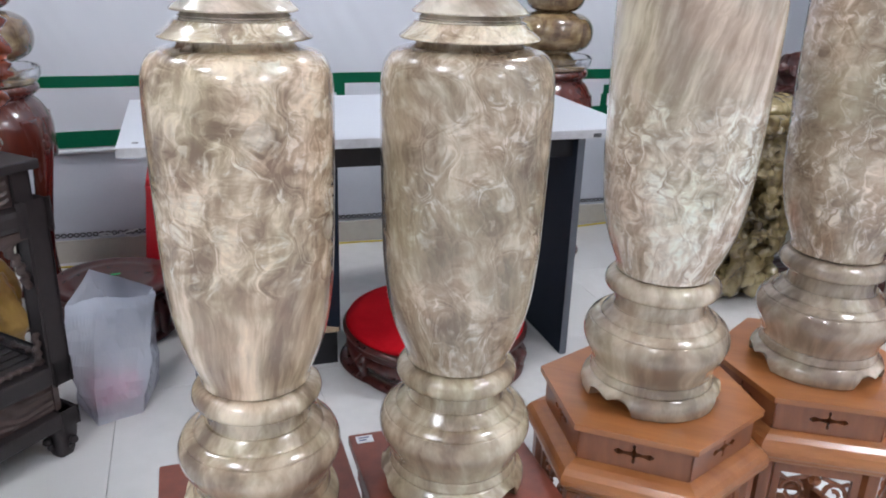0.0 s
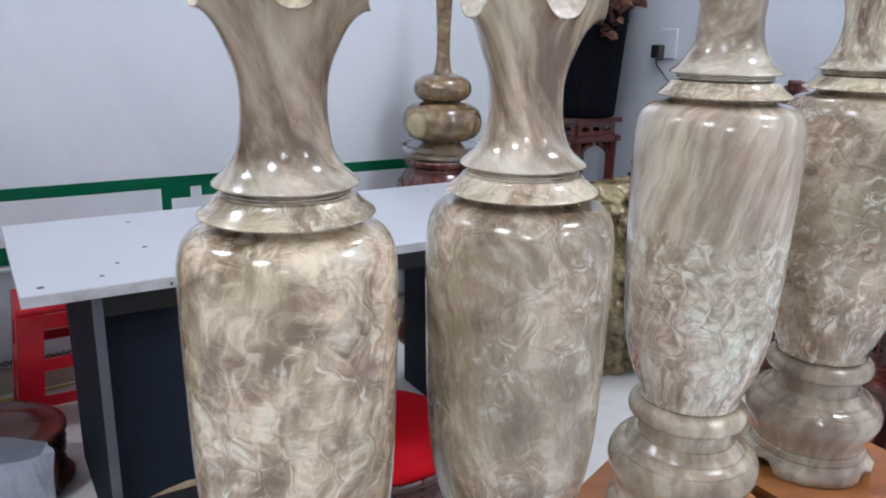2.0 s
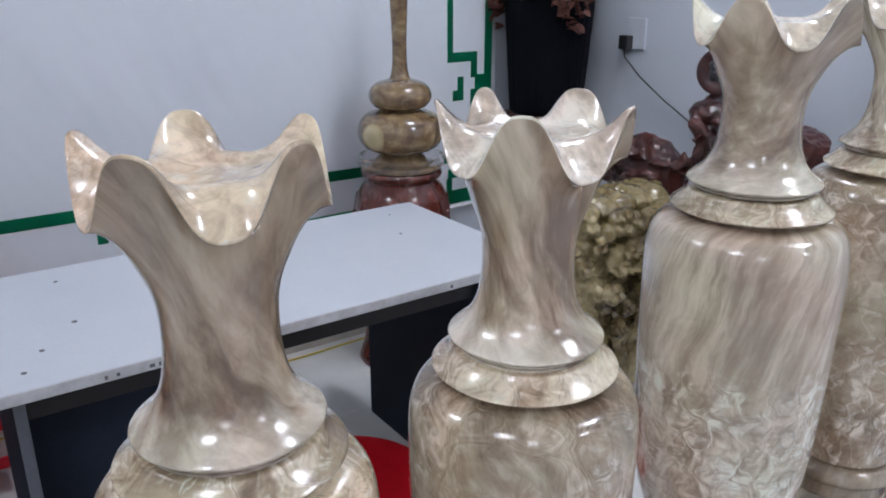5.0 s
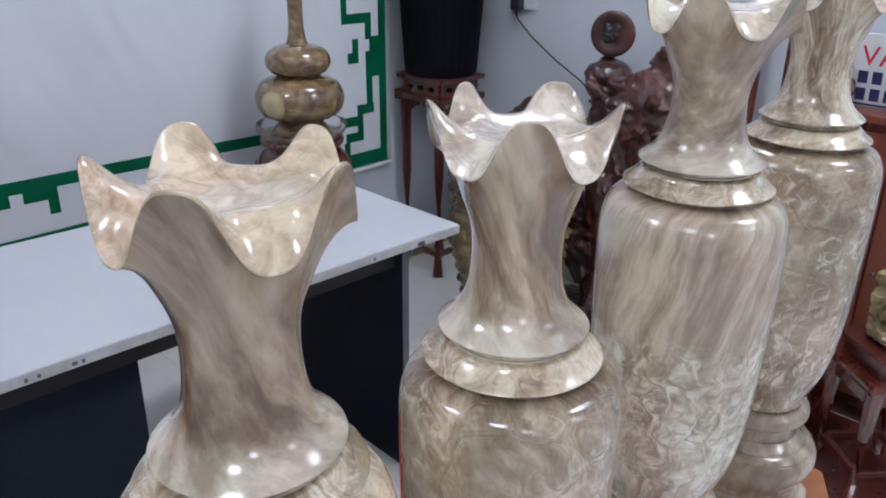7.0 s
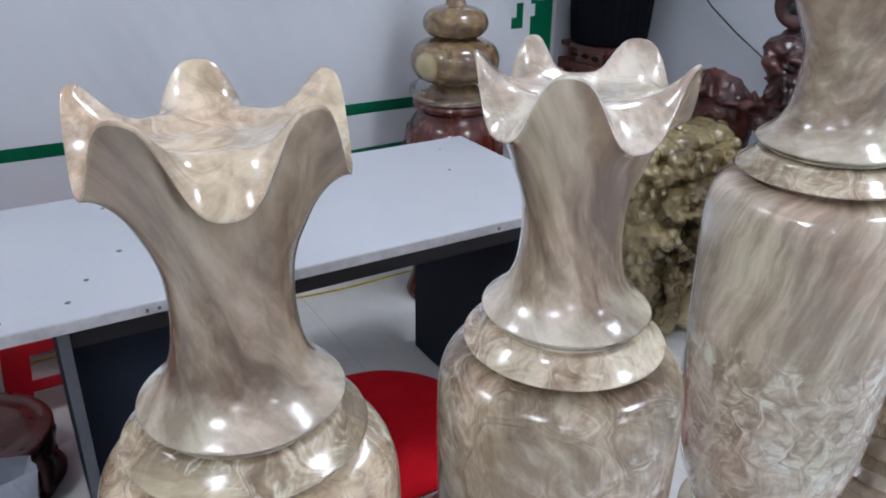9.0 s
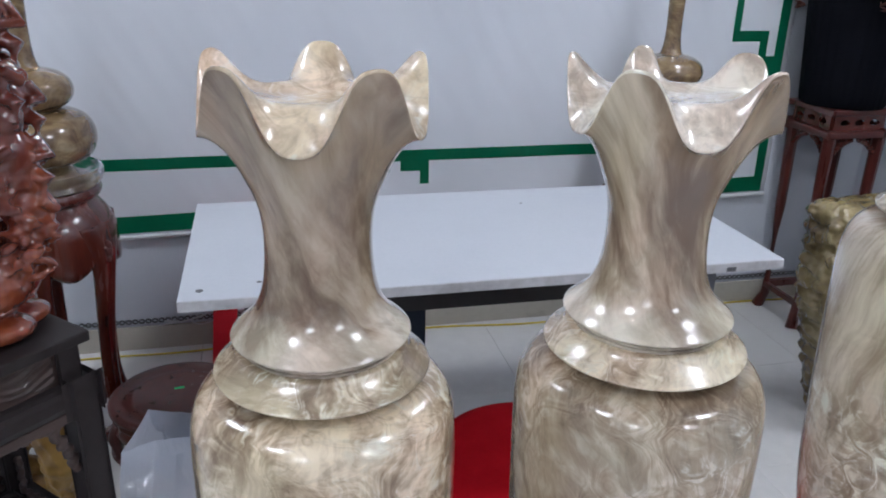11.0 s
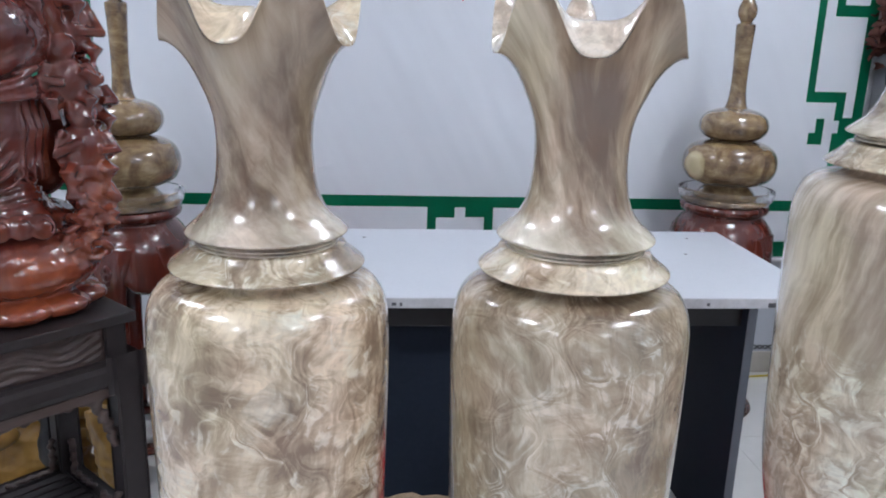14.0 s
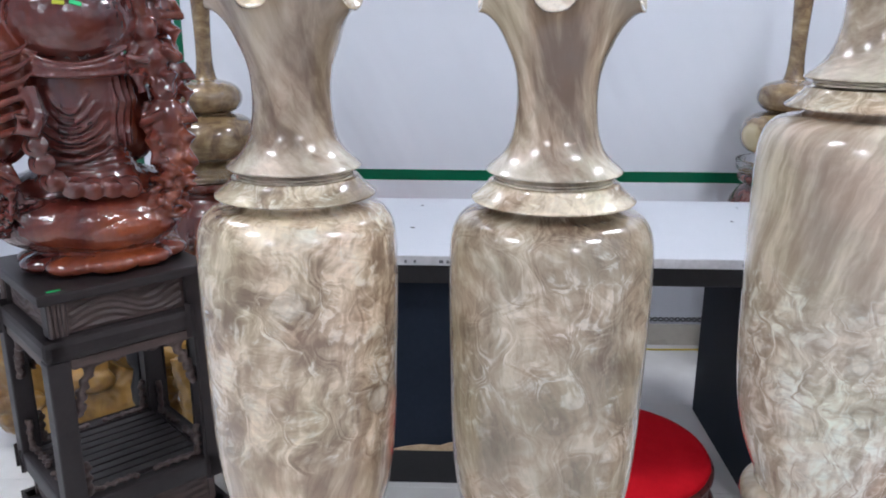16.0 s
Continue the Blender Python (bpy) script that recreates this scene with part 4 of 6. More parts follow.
def build_hex_stand(x, y, phase, tag):
    st = thing("hexagonal_stand", pose(x, y, FLOOR, 0, 0, phase), "hexagonal orange-brown wooden stand with fretwork panels", "stand", "hexagonal vase stands")
    top = 0.477 - FLOOR
    R = 0.212
    # mitred top boards
    for i in range(6):
        a0, a1 = radians(60 * i), radians(60 * (i + 1))
        o = [(R * math.cos(a), R * math.sin(a)) for a in (a0, a1)]
        n = [(R * 0.62 * math.cos(a), R * 0.62 * math.sin(a)) for a in (a0, a1)]
        part("top_board", prism([o[0], o[1], n[1], n[0]], top - 0.012, top, 0.0006), M_ORANGE, st)
    part("top_centre", prism(ngon(R * 0.62, 6, 0), top - 0.012, top - 0.0006), M_ORANGE, st)
    Rb = 0.198
    side = Rb
    inn = Rb * math.cos(math.pi / 6)
    for i in range(6):
        a = 60 * i + 30
        m = pose(inn * math.cos(radians(a)), inn * math.sin(radians(a)), 0, 0, 0, a + 90)
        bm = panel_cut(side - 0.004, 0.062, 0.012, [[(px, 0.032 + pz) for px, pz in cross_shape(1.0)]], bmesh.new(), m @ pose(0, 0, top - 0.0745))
        part("upper_panel", bm, M_ORANGESHADED, st, "side board with cross cut-out")
    # rounded moulding
    prof = [(r, q - FLOOR) for r, q in ((0.205, 0.336), (0.216, 0.337), (0.220, 0.343), (0.222, 0.350), (0.231, 0.353), (0.236, 0.360), (0.237, 0.369), (0.234, 0.380), (0.226, 0.390), (0.214, 0.397), (0.200, 0.402), (0.185, 0.4025))]
    bm = bmesh.new()
    rings = [[bm.verts.new((r * math.cos(math.pi / 3 * k), r * math.sin(math.pi / 3 * k), z)) for k in range(6)] for r, z in prof]
    for p, q in zip(rings, rings[1:]):
        for k in range(6):
            bm.faces.new((p[k], p[(k + 1) % 6], q[(k + 1) % 6], q[k]))
    bm.faces.new(rings[0][::-1]), bm.faces.new(rings[-1])
    part("moulding", bm, M_ORANGE, st, "rounded projecting moulding")
    # fretwork panels between the posts
    for i in range(6):
        a = radians(60 * i)
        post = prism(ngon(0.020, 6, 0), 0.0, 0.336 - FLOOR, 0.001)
        part("leg", post, M_ORANGESHADED, st, at=pose(0.196 * math.cos(a), 0.196 * math.sin(a), 0))
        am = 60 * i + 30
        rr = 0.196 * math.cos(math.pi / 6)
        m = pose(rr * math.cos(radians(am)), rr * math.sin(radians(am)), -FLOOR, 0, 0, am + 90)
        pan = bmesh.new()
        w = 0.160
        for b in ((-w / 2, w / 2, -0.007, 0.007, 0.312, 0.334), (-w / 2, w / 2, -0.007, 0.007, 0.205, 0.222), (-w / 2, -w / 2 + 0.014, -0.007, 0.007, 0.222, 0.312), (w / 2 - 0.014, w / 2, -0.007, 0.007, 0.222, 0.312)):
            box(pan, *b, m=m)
        fret = part("fret_panel", pan, M_ORANGESHADED, st)
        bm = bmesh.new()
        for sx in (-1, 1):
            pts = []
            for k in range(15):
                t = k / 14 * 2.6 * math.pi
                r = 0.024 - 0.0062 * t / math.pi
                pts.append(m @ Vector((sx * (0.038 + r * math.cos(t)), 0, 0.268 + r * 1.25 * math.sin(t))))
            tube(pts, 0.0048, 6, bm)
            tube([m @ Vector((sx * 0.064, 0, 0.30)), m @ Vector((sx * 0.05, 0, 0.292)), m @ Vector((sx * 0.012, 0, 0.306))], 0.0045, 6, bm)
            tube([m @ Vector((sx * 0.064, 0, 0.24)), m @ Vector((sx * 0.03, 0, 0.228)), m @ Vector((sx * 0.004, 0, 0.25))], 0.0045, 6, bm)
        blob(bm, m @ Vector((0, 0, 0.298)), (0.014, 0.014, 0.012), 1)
        part("scroll", bm, M_ORANGESHADED, fret, "carved openwork scrolls")
        part("foot_rail", box(bmesh.new(), -0.078, 0.078, -0.009, 0.009, 0.04, 0.062, 0.002, m), M_ORANGESHADED, st)
    part("lower_shelf", prism(ngon(0.178, 6, 0), 0.064, 0.078), M_ORANGESHADED, st)
    if tag is not None:
        a = 60 * tag + 30
        m = pose((inn + 0.0135) * math.cos(radians(a)), (inn + 0.0135) * math.sin(radians(a)), -FLOOR, 0, 0, a - 90)
        tg = part("price_tag", box(bmesh.new(), -0.087, -0.064, -0.0005, 0.0008, 0.412, 0.444, 0.0, m), M_PAPER, st, "small white paper price tag")
        for k in range(2):
            part("writing_bar", box(bmesh.new(), -0.083, -0.068, 0.001, 0.0014, 0.422 + 0.009 * k, 0.427 + 0.009 * k, 0, m), M_INK, tg)


build_hex_stand(0.937, 1.441, 142, 3)
build_hex_stand(1.338, 1.450, 150, None)


# ---- low round stands, stool, bag ----
def lobed(amp, n, phase=0.0):
    return lambda r, z, a, k: (r * (1 + amp * (abs(math.cos(n * a / 2 + phase)) - 0.5)), z)


def build_round_stand(x, y, R, h, cushion, label, sticker=None):
    st = thing("round_stand", pose(x, y, FLOOR), label, "stand", "low round carved stands")
    top = h
    prof = [(R * 0.10, top - 0.004), (R * 0.62, top - 0.004), (R * 0.66, top - 0.001), (R * 0.70, top - 0.004), (R * 0.86, top - 0.004), (R * 0.90, top), (R * 0.97, top), (R, top - 0.006), (R, top - 0.016), (R * 0.96, top - 0.022), (R * 0.93, top - 0.030), (R * 0.97, top - 0.036), (R * 0.95, top - 0.045), (R * 0.90, top - 0.05), (R * 0.3, top - 0.05)]
    part("top", lathe(prof, 72, closed=True), M_DARKRED, st, smooth=True)
    skirt = [(R * 0.90, top - 0.047), (R * 0.95, top - 0.06), (R * 0.97, top - 0.072), (R * 0.93, top - 0.08), (R * 0.86, top - 0.078), (R * 0.84, top - 0.055)]

    def sk(r, z, a, k):
        return (r, z - 0.012 * abs(math.sin(6 * a)) if 1 < k < 5 else z)

    part("skirt", lathe(skirt, 96, sk), M_DARKRED, st, "wavy carved skirt", smooth=True)
    for i in range(6):
        a = radians(60 * i + 22)
        c, s = math.cos(a), math.sin(a)
        pts = [(R * q * c, R * q * s, z) for q, z in ((0.88, top - 0.05), (0.98, top * 0.5), (0.93, 0.028), (1.0, 0.014))]
        part("leg", tube(pts, [0.026, 0.026, 0.019, 0.014], 8, flat=0.8), M_DARKRED, st, smooth=True)
    ring = [(R * 0.86, 0.004), (R * 1.0, 0.004), (R * 1.02, 0.012), (R * 0.99, 0.022), (R * 0.87, 0.022), (R * 0.86, 0.004)]
    part("base_ring", lathe(ring, 72, lobed(0.05, 6)), M_DARKRED, st, smooth=True)
    if cushion:
        cp = [(R * 0.05, top + 0.030), (R * 0.6, top + 0.030), (R * 0.86, top + 0.027), (R * 0.945, top + 0.020), (R * 0.97, top + 0.008), (R * 0.96, top + 0.001), (R * 0.9, top - 0.001)]
        part("velvet_pad", lathe(cp, 96, lambda r, z, a, k: (r * (1 + 0.006 * noise.noise(Vector((3 * math.cos(a), 3 * math.sin(a), k)))), z), closed=True), M_VELVET, st, "bright red velvet pad", smooth=True)
    if sticker:
        part("sticker", box(bmesh.new(), -0.016, 0.016, -0.006, 0.006, top - 0.0035, top - 0.0025, 0, pose(sticker[0], sticker[1], 0, 0, 0, 8)), sticker[2], st, "small bright sticker")
    return st


build_round_stand(0.876, 2.605, 0.312, 0.135, True, "low round dark wooden stand topped with red velvet")
build_round_stand(-0.166, 3.100, 0.212, 0.190, False, "low round dark red lacquered stand, empty", (0.003, 0.038, M_STICKER))


def build_plastic_stool(x, y, rz):
    st = thing("plastic_stool", pose(x, y, FLOOR, 0, 0, rz), "bright red moulded plastic stool beside the table", "stool")
    h, a, b = 0.455, 0.135, 0.172
    bm = boxed(-a, a, -a, a, h - 0.03, h, bevel=0.012)
    part("seat", bm, M_REDPL, st, smooth=False)
    for sx in (-1, 1):
        for sy in (-1, 1):
            bm = bmesh.new()
            pts = [((sx * (a - 0.085), sy * (a - 0.085)), (sx * a, sy * a), h - 0.028), ((sx * (b - 0.080), sy * (b - 0.080)), (sx * b, sy * b), 0.0)]
            rings = []
            for (x0, y0), (x1, y1), z in pts:
                rings.append([bm.verts.new(p) for p in ((x0, y0, z), (x1, y0, z), (x1, y1, z), (x0, y1, z))])
            for k in range(4):
                bm.faces.new((rings[0][k], rings[0][(k + 1) % 4], rings[1][(k + 1) % 4], rings[1][k]))
            bm.faces.new(rings[0]), bm.faces.new(rings[1])
            part("leg", bm, M_REDPL, st)
    for z, w in ((0.40, 0.05), (0.25, 0.038), (0.12, 0.038)):
        e = a + (b - a) * (h - z) / h
        for m in (pose(0, 0, 0), pose(0, 0, 0, 0, 0, 90), pose(0, 0, 0, 0, 0, 180), pose(0, 0, 0, 0, 0, 270)):
            part("brace", box(bmesh.new(), -e + 0.03, e - 0.03, e - 0.008, e - 0.001, z - w / 2, z + w / 2, 0.001, m), M_REDPL, st)


build_plastic_stool(0.088, 3.55, 0)


def build_bag():
    bag = thing("plastic_bag", pose(-0.15, 2.50, FLOOR), "crumpled translucent white plastic bag standing on floor", "bag")
    # corners of the base and of the rim, rising to one peak
    low = [(-0.095, 0.055, 0), (-0.035, -0.070, 0), (0.084, -0.022, 0), (0.128, 0.180, 0), (-0.095, 0.160, 0)]
    high = [(-0.118, 0.155, 0.285), (-0.030, 0.185, 0.290), (0.136, 0.270, 0.248), (0.118, 0.345, 0.245), (-0.040, 0.215, 0.375)]
    per, rows = 9, 11

    def around(corners, k):
        i, u = divmod(k, per)
        return Vector(corners[i % 5]).lerp(Vector(corners[(i + 1) % 5]), u / per)

    bm = bmesh.new()
    rings = []
    # gusseted walls that bulge a little, then the film that sags inside
    levels = [(j / rows, 0.0) for j in range(rows + 1)] + [(0.97, 0.07), (0.90, 0.22), (0.84, 0.48), (0.82, 0.8)]
    for v, inward in levels:
        ring = []
        mid = Vector((0.0, 0.06 + 0.17 * v, 0))
        for k in range(5 * per):
            p = around(low, k).lerp(around(high, k), v)
            p.y -= 0.075 * math.sin(math.pi * min(1.0, v)) * (1 if k < 3 * per else 0.2)
            out = Vector((p.x - mid.x, p.y - mid.y, 0)).normalized()
            h = Vector((p.x * 9, p.y * 9, v * 4.2))
            puff = 0.016 * noise.noise(h * 0.9) + 0.014 * (0.3 - abs(noise.noise(h * 2.1 + Vector((4, 0, 0)))))
            p += out * puff * (0.3 if v < 0.05 else 1.0)
            p = p.lerp(Vector((mid.x, mid.y, p.z)), inward)
            ring.append(bm.verts.new((p.x, p.y, max(0.0, p.z + (0.010 * noise.noise(h * 1.7) if v > 0.05 else 0)))))
        rings.append(ring)
    n = 5 * per
    for r0, r1 in zip(rings, rings[1:]):
        for k in range(n):
            bm.faces.new((r0[k], r0[(k + 1) % n], r1[(k + 1) % n], r1[k]))
    bm.faces.new(rings[0][::-1])
    bm.faces.new(rings[-1])
    bmesh.ops.triangulate(bm, faces=bm.faces[:])
    part("film", bm, M_BAG, bag)
    bm = bmesh.new()
    for c, r in (((-0.014, 0.000, 0.064), (0.050, 0.040, 0.062)), ((0.050, 0.030, 0.060), (0.040, 0.035, 0.058)), ((-0.030, 0.080, 0.055), (0.050, 0.05, 0.053))):
        blob(bm, c, r, 2)
    part("contents", sculpt(bm, 0.006, 0.008, 22), M_PINK, bag, "pink bundle inside the bag", smooth=True)


build_bag()


# ---- gourd finials on tall stools ----
def bowed_leg(line, a):
    """A leg in the upright plane at angle a, two rounded lobes wide with a groove between them."""
    bm = bmesh.new()
    out, side = Vector((math.cos(a), math.sin(a), 0)), Vector((-math.sin(a), math.cos(a), 0))
    n = 6
    fine = []
    for (q0, z0, w0, d0), (q1, z1, w1, d1) in zip(line, line[1:]):
        for k in range(n):
            u = k / n
            fine.append(tuple(p + (q - p) * u for p, q in ((q0, q1), (z0, z1), (w0, w1), (d0, d1))))
    fine.append(line[-1])
    for _ in range(5):
        fine = [fine[0]] + [tuple((p + 2 * q + r) / 4 for p, q, r in zip(*t)) for t in zip(fine, fine[1:], fine[2:])] + [fine[-1]]
    rings = []
    for q, z, w, d in fine:
        ring = []
        for k in range(20):
            t = 2 * math.pi * k / 20
            groove = 1 - 0.28 * math.exp(-(math.cos(t) / 0.25) ** 2)
            ring.append(bm.verts.new(out * (q + d * math.sin(t) * groove) + side * w * math.cos(t) * (0.75 + 0.25 * abs(math.cos(t))) + Vector((0, 0, z))))
        rings.append(ring)
    for r0, r1 in zip(rings, rings[1:]):
        for k in range(20):
            bm.faces.new((r0[k], r0[(k + 1) % 20], r1[(k + 1) % 20], r1[k]))
    bm.faces.new(rings[0])
    bm.faces.new(rings[-1])
    return bm


def build_gourd(x, y, kind, turn):
    g = thing("gourd_ornament", pose(x, y, 0.800), "banded olive-brown turned double gourd with spire, polished", "ornament", "gourd ornaments by the wall")
    prof = [(0.05, 0.001), (0.150, 0.0), (0.155, 0.010), (0.150, 0.022), (0.118, 0.030), (0.105, 0.045), (0.090, 0.062), (0.088, 0.070), (0.12, 0.076), (0.158, 0.094), (0.177, 0.122), (0.182, 0.152), (0.177, 0.182), (0.158, 0.212), (0.12, 0.232), (0.088, 0.2385), (0.080, 0.2405), (0.092, 0.244), (0.115, 0.256), (0.129, 0.276), (0.132, 0.298), (0.124, 0.322), (0.102, 0.342), (0.072, 0.353), (0.050, 0.358), (0.043, 0.362), (0.038, 0.375), (0.033, 0.400), (0.030, 0.44), (0.030, 0.50), (0.032, 0.56), (0.035, 0.62), (0.0365, 0.655), (0.034, 0.662), (0.022, 0.668), (0.024, 0.674), (0.033, 0.690), (0.036, 0.708), (0.032, 0.728), (0.020, 0.752), (0.009, 0.775), (0.002, 0.792)]
    part("gourd", lathe([(r * 0.95, q) for r, q in smooth_profile(prof, 3)], 72, closed=True), M_GOURD[kind], g, smooth=True)
    wrap = [(0.160, 0.004), (0.172, 0.02), (0.178, 0.05), (0.170, 0.056)]
    part("wrap", lathe(smooth_profile(wrap, 3), 72, lambda r, z, a, k: (r * (1 + 0.03 * noise.noise(Vector((9 * math.cos(a), 9 * math.sin(a), z * 60)))), z)), M_WRAP, g, "crinkled clear plastic wrap round the base", smooth=True)
    st = thing("drum_stool", pose(x, y, FLOOR) @ Matrix.Diagonal((0.90, 0.90, 1 - FLOOR / 0.8, 1)), "red-brown lacquered drum stool with curved legs", "stool", "drum stools under ornaments")
    top = [(0.04, 0.799), (0.165, 0.799), (0.180, 0.795), (0.185, 0.785), (0.178, 0.772), (0.165, 0.766), (0.158, 0.758), (0.168, 0.748), (0.190, 0.725), (0.210, 0.690), (0.219, 0.650), (0.218, 0.610), (0.205, 0.600), (0.195, 0.61), (0.16, 0.74), (0.03, 0.745)]
    part("top", lathe(smooth_profile(top, 2), 64, lambda r, z, a, k: (r, z - (0.05 * (abs(math.sin(2.5 * (a - radians(turn)))) ** 2) if 0.595 < z < 0.66 else 0)), closed=True), M_ROSE, st, smooth=True)
    for i in range(5):
        a = radians(72 * i + turn)
        # reach, height, half width, half depth: a broad knee that narrows to a slim shin and a curled toe
        line = [(0.190, 0.700, 0.090, 0.018), (0.200, 0.650, 0.080, 0.024), (0.200, 0.600, 0.066, 0.028), (0.194, 0.540, 0.054, 0.027), (0.181, 0.450, 0.047, 0.025), (0.168, 0.350, 0.042, 0.023), (0.160, 0.250, 0.039, 0.022), (0.160, 0.160, 0.039, 0.022), (0.170, 0.090, 0.041, 0.023), (0.188, 0.048, 0.044, 0.024), (0.200, 0.020, 0.044, 0.020)]
        leg = part("leg", bowed_leg(line, a), M_ROSE, st, smooth=True)
        bm = bmesh.new()
        for k, (du, dz, q) in enumerate(((0, 0.015, 0.014), (0, -0.008, 0.017), (-0.012, 0.004, 0.011), (0.012, 0.004, 0.011), (0, -0.030, 0.012))):
            blob(bm, pose(0, 0, 0, 0, 0, 72 * i + turn) @ Vector((0.221 - 0.001 * k, du, 0.622 + dz)), q, 2)
        part("carved_boss", bm, M_DARKRED, leg, "dark carved boss", smooth=True)
    part("base_ring", lathe([(0.15, 0.0), (0.215, 0.0), (0.219, 0.008), (0.212, 0.018), (0.155, 0.018), (0.15, 0.0)], 56), M_ROSE, st, smooth=True)


build_gourd(1.665, 3.508, 0, 18)
build_gourd(-0.515, 3.31, 1, -27)


# ---- carved figure on its dark stand ----
STAND_C, STAND_TURN, STAND_TOP = (-0.507, 2.333), 44.5, 0.767


def wave_relief(width, height, seed, m):
    """A panel face cut with long uneven waves."""
    bm = bmesh.new()
    nx, nz = 56, 22
    rows = []
    for j in range(nz + 1):
        row = []
        for i in range(nx + 1):
            x, z = width * (i / nx - 0.5), height * (j / nz - 0.5)
            bend = 0.016 * noise.noise(Vector((x * 9, z * 12, seed * 7.0))) + 0.010 * math.sin(x * 26 + seed)
            cut = 0.5 + 0.5 * math.sin((z + bend) * 330 + 3.0 * noise.noise(Vector((x * 14, z * 10, seed + 3.0))))
            deep = 0.0065 * cut * (0.55 + 0.6 * noise.noise(Vector((x * 22, z * 40, seed + 9.0))))
            edge = min(i, nx - i, j, nz - j)
            row.append(bm.verts.new(m @ Vector((x, -deep if edge > 1 else 0.0, z))))
        rows.append(row)
    for a, b in zip(rows, rows[1:]):
        for i in range(nx):
            bm.faces.new((a[i], a[i + 1], b[i + 1], b[i]))
    # back of the panel
    rim = rows[0] + [r[-1] for r in rows[1:]] + rows[-1][-2::-1] + [r[0] for r in rows[-2:0:-1]]
    off = (m @ Vector((0, 0.014, 0))) - (m @ Vector((0, 0, 0)))
    back = [bm.verts.new(v.co + off) for v in rim]
    for k in range(len(rim)):
        bm.faces.new((rim[k], back[k], back[(k + 1) % len(rim)], rim[(k + 1) % len(rim)]))
    bm.faces.new(back)
    return bm


def curved_foot(m):
    """A square foot that swells outward under the base and curls to a blunt toe; its corner points along -y."""
    bm = bmesh.new()
    rings = []
    for z, reach, half in ((0.089, 0.006, 0.033), (0.080, 0.008, 0.034), (0.064, 0.010, 0.034), (0.046, 0.009, 0.032), (0.028, 0.004, 0.029), (0.012, -0.002, 0.026), (0.0, -0.007, 0.023)):
        ring = []
        for k in range(16):
            t = 2 * math.pi * (k + 0.5) / 16 + math.pi / 4
            c, w = math.cos(t - math.pi / 4), math.sin(t - math.pi / 4)
            q = (abs(c) ** 5 + abs(w) ** 5) ** -0.2
            x, y = half * q * c, half * q * w
            ring.append(bm.verts.new(m @ Vector(((x - y) * 0.7071, (x + y) * 0.7071 - reach, z))))
        rings.append(ring)
    for a, b in zip(rings, rings[1:]):
        for k in range(16):
            bm.faces.new((a[k], a[(k + 1) % 16], b[(k + 1) % 16], b[k]))
    bm.faces.new(rings[0])
    bm.faces.new(rings[-1])
    for sx in (-1, 1):
        blob(bm, m @ Vector((sx * 0.033, 0.020, 0.044)), 0.012, 2)
        blob(bm, m @ Vector((sx * 0.026, 0.020, 0.026)), 0.009, 2)
    return bm


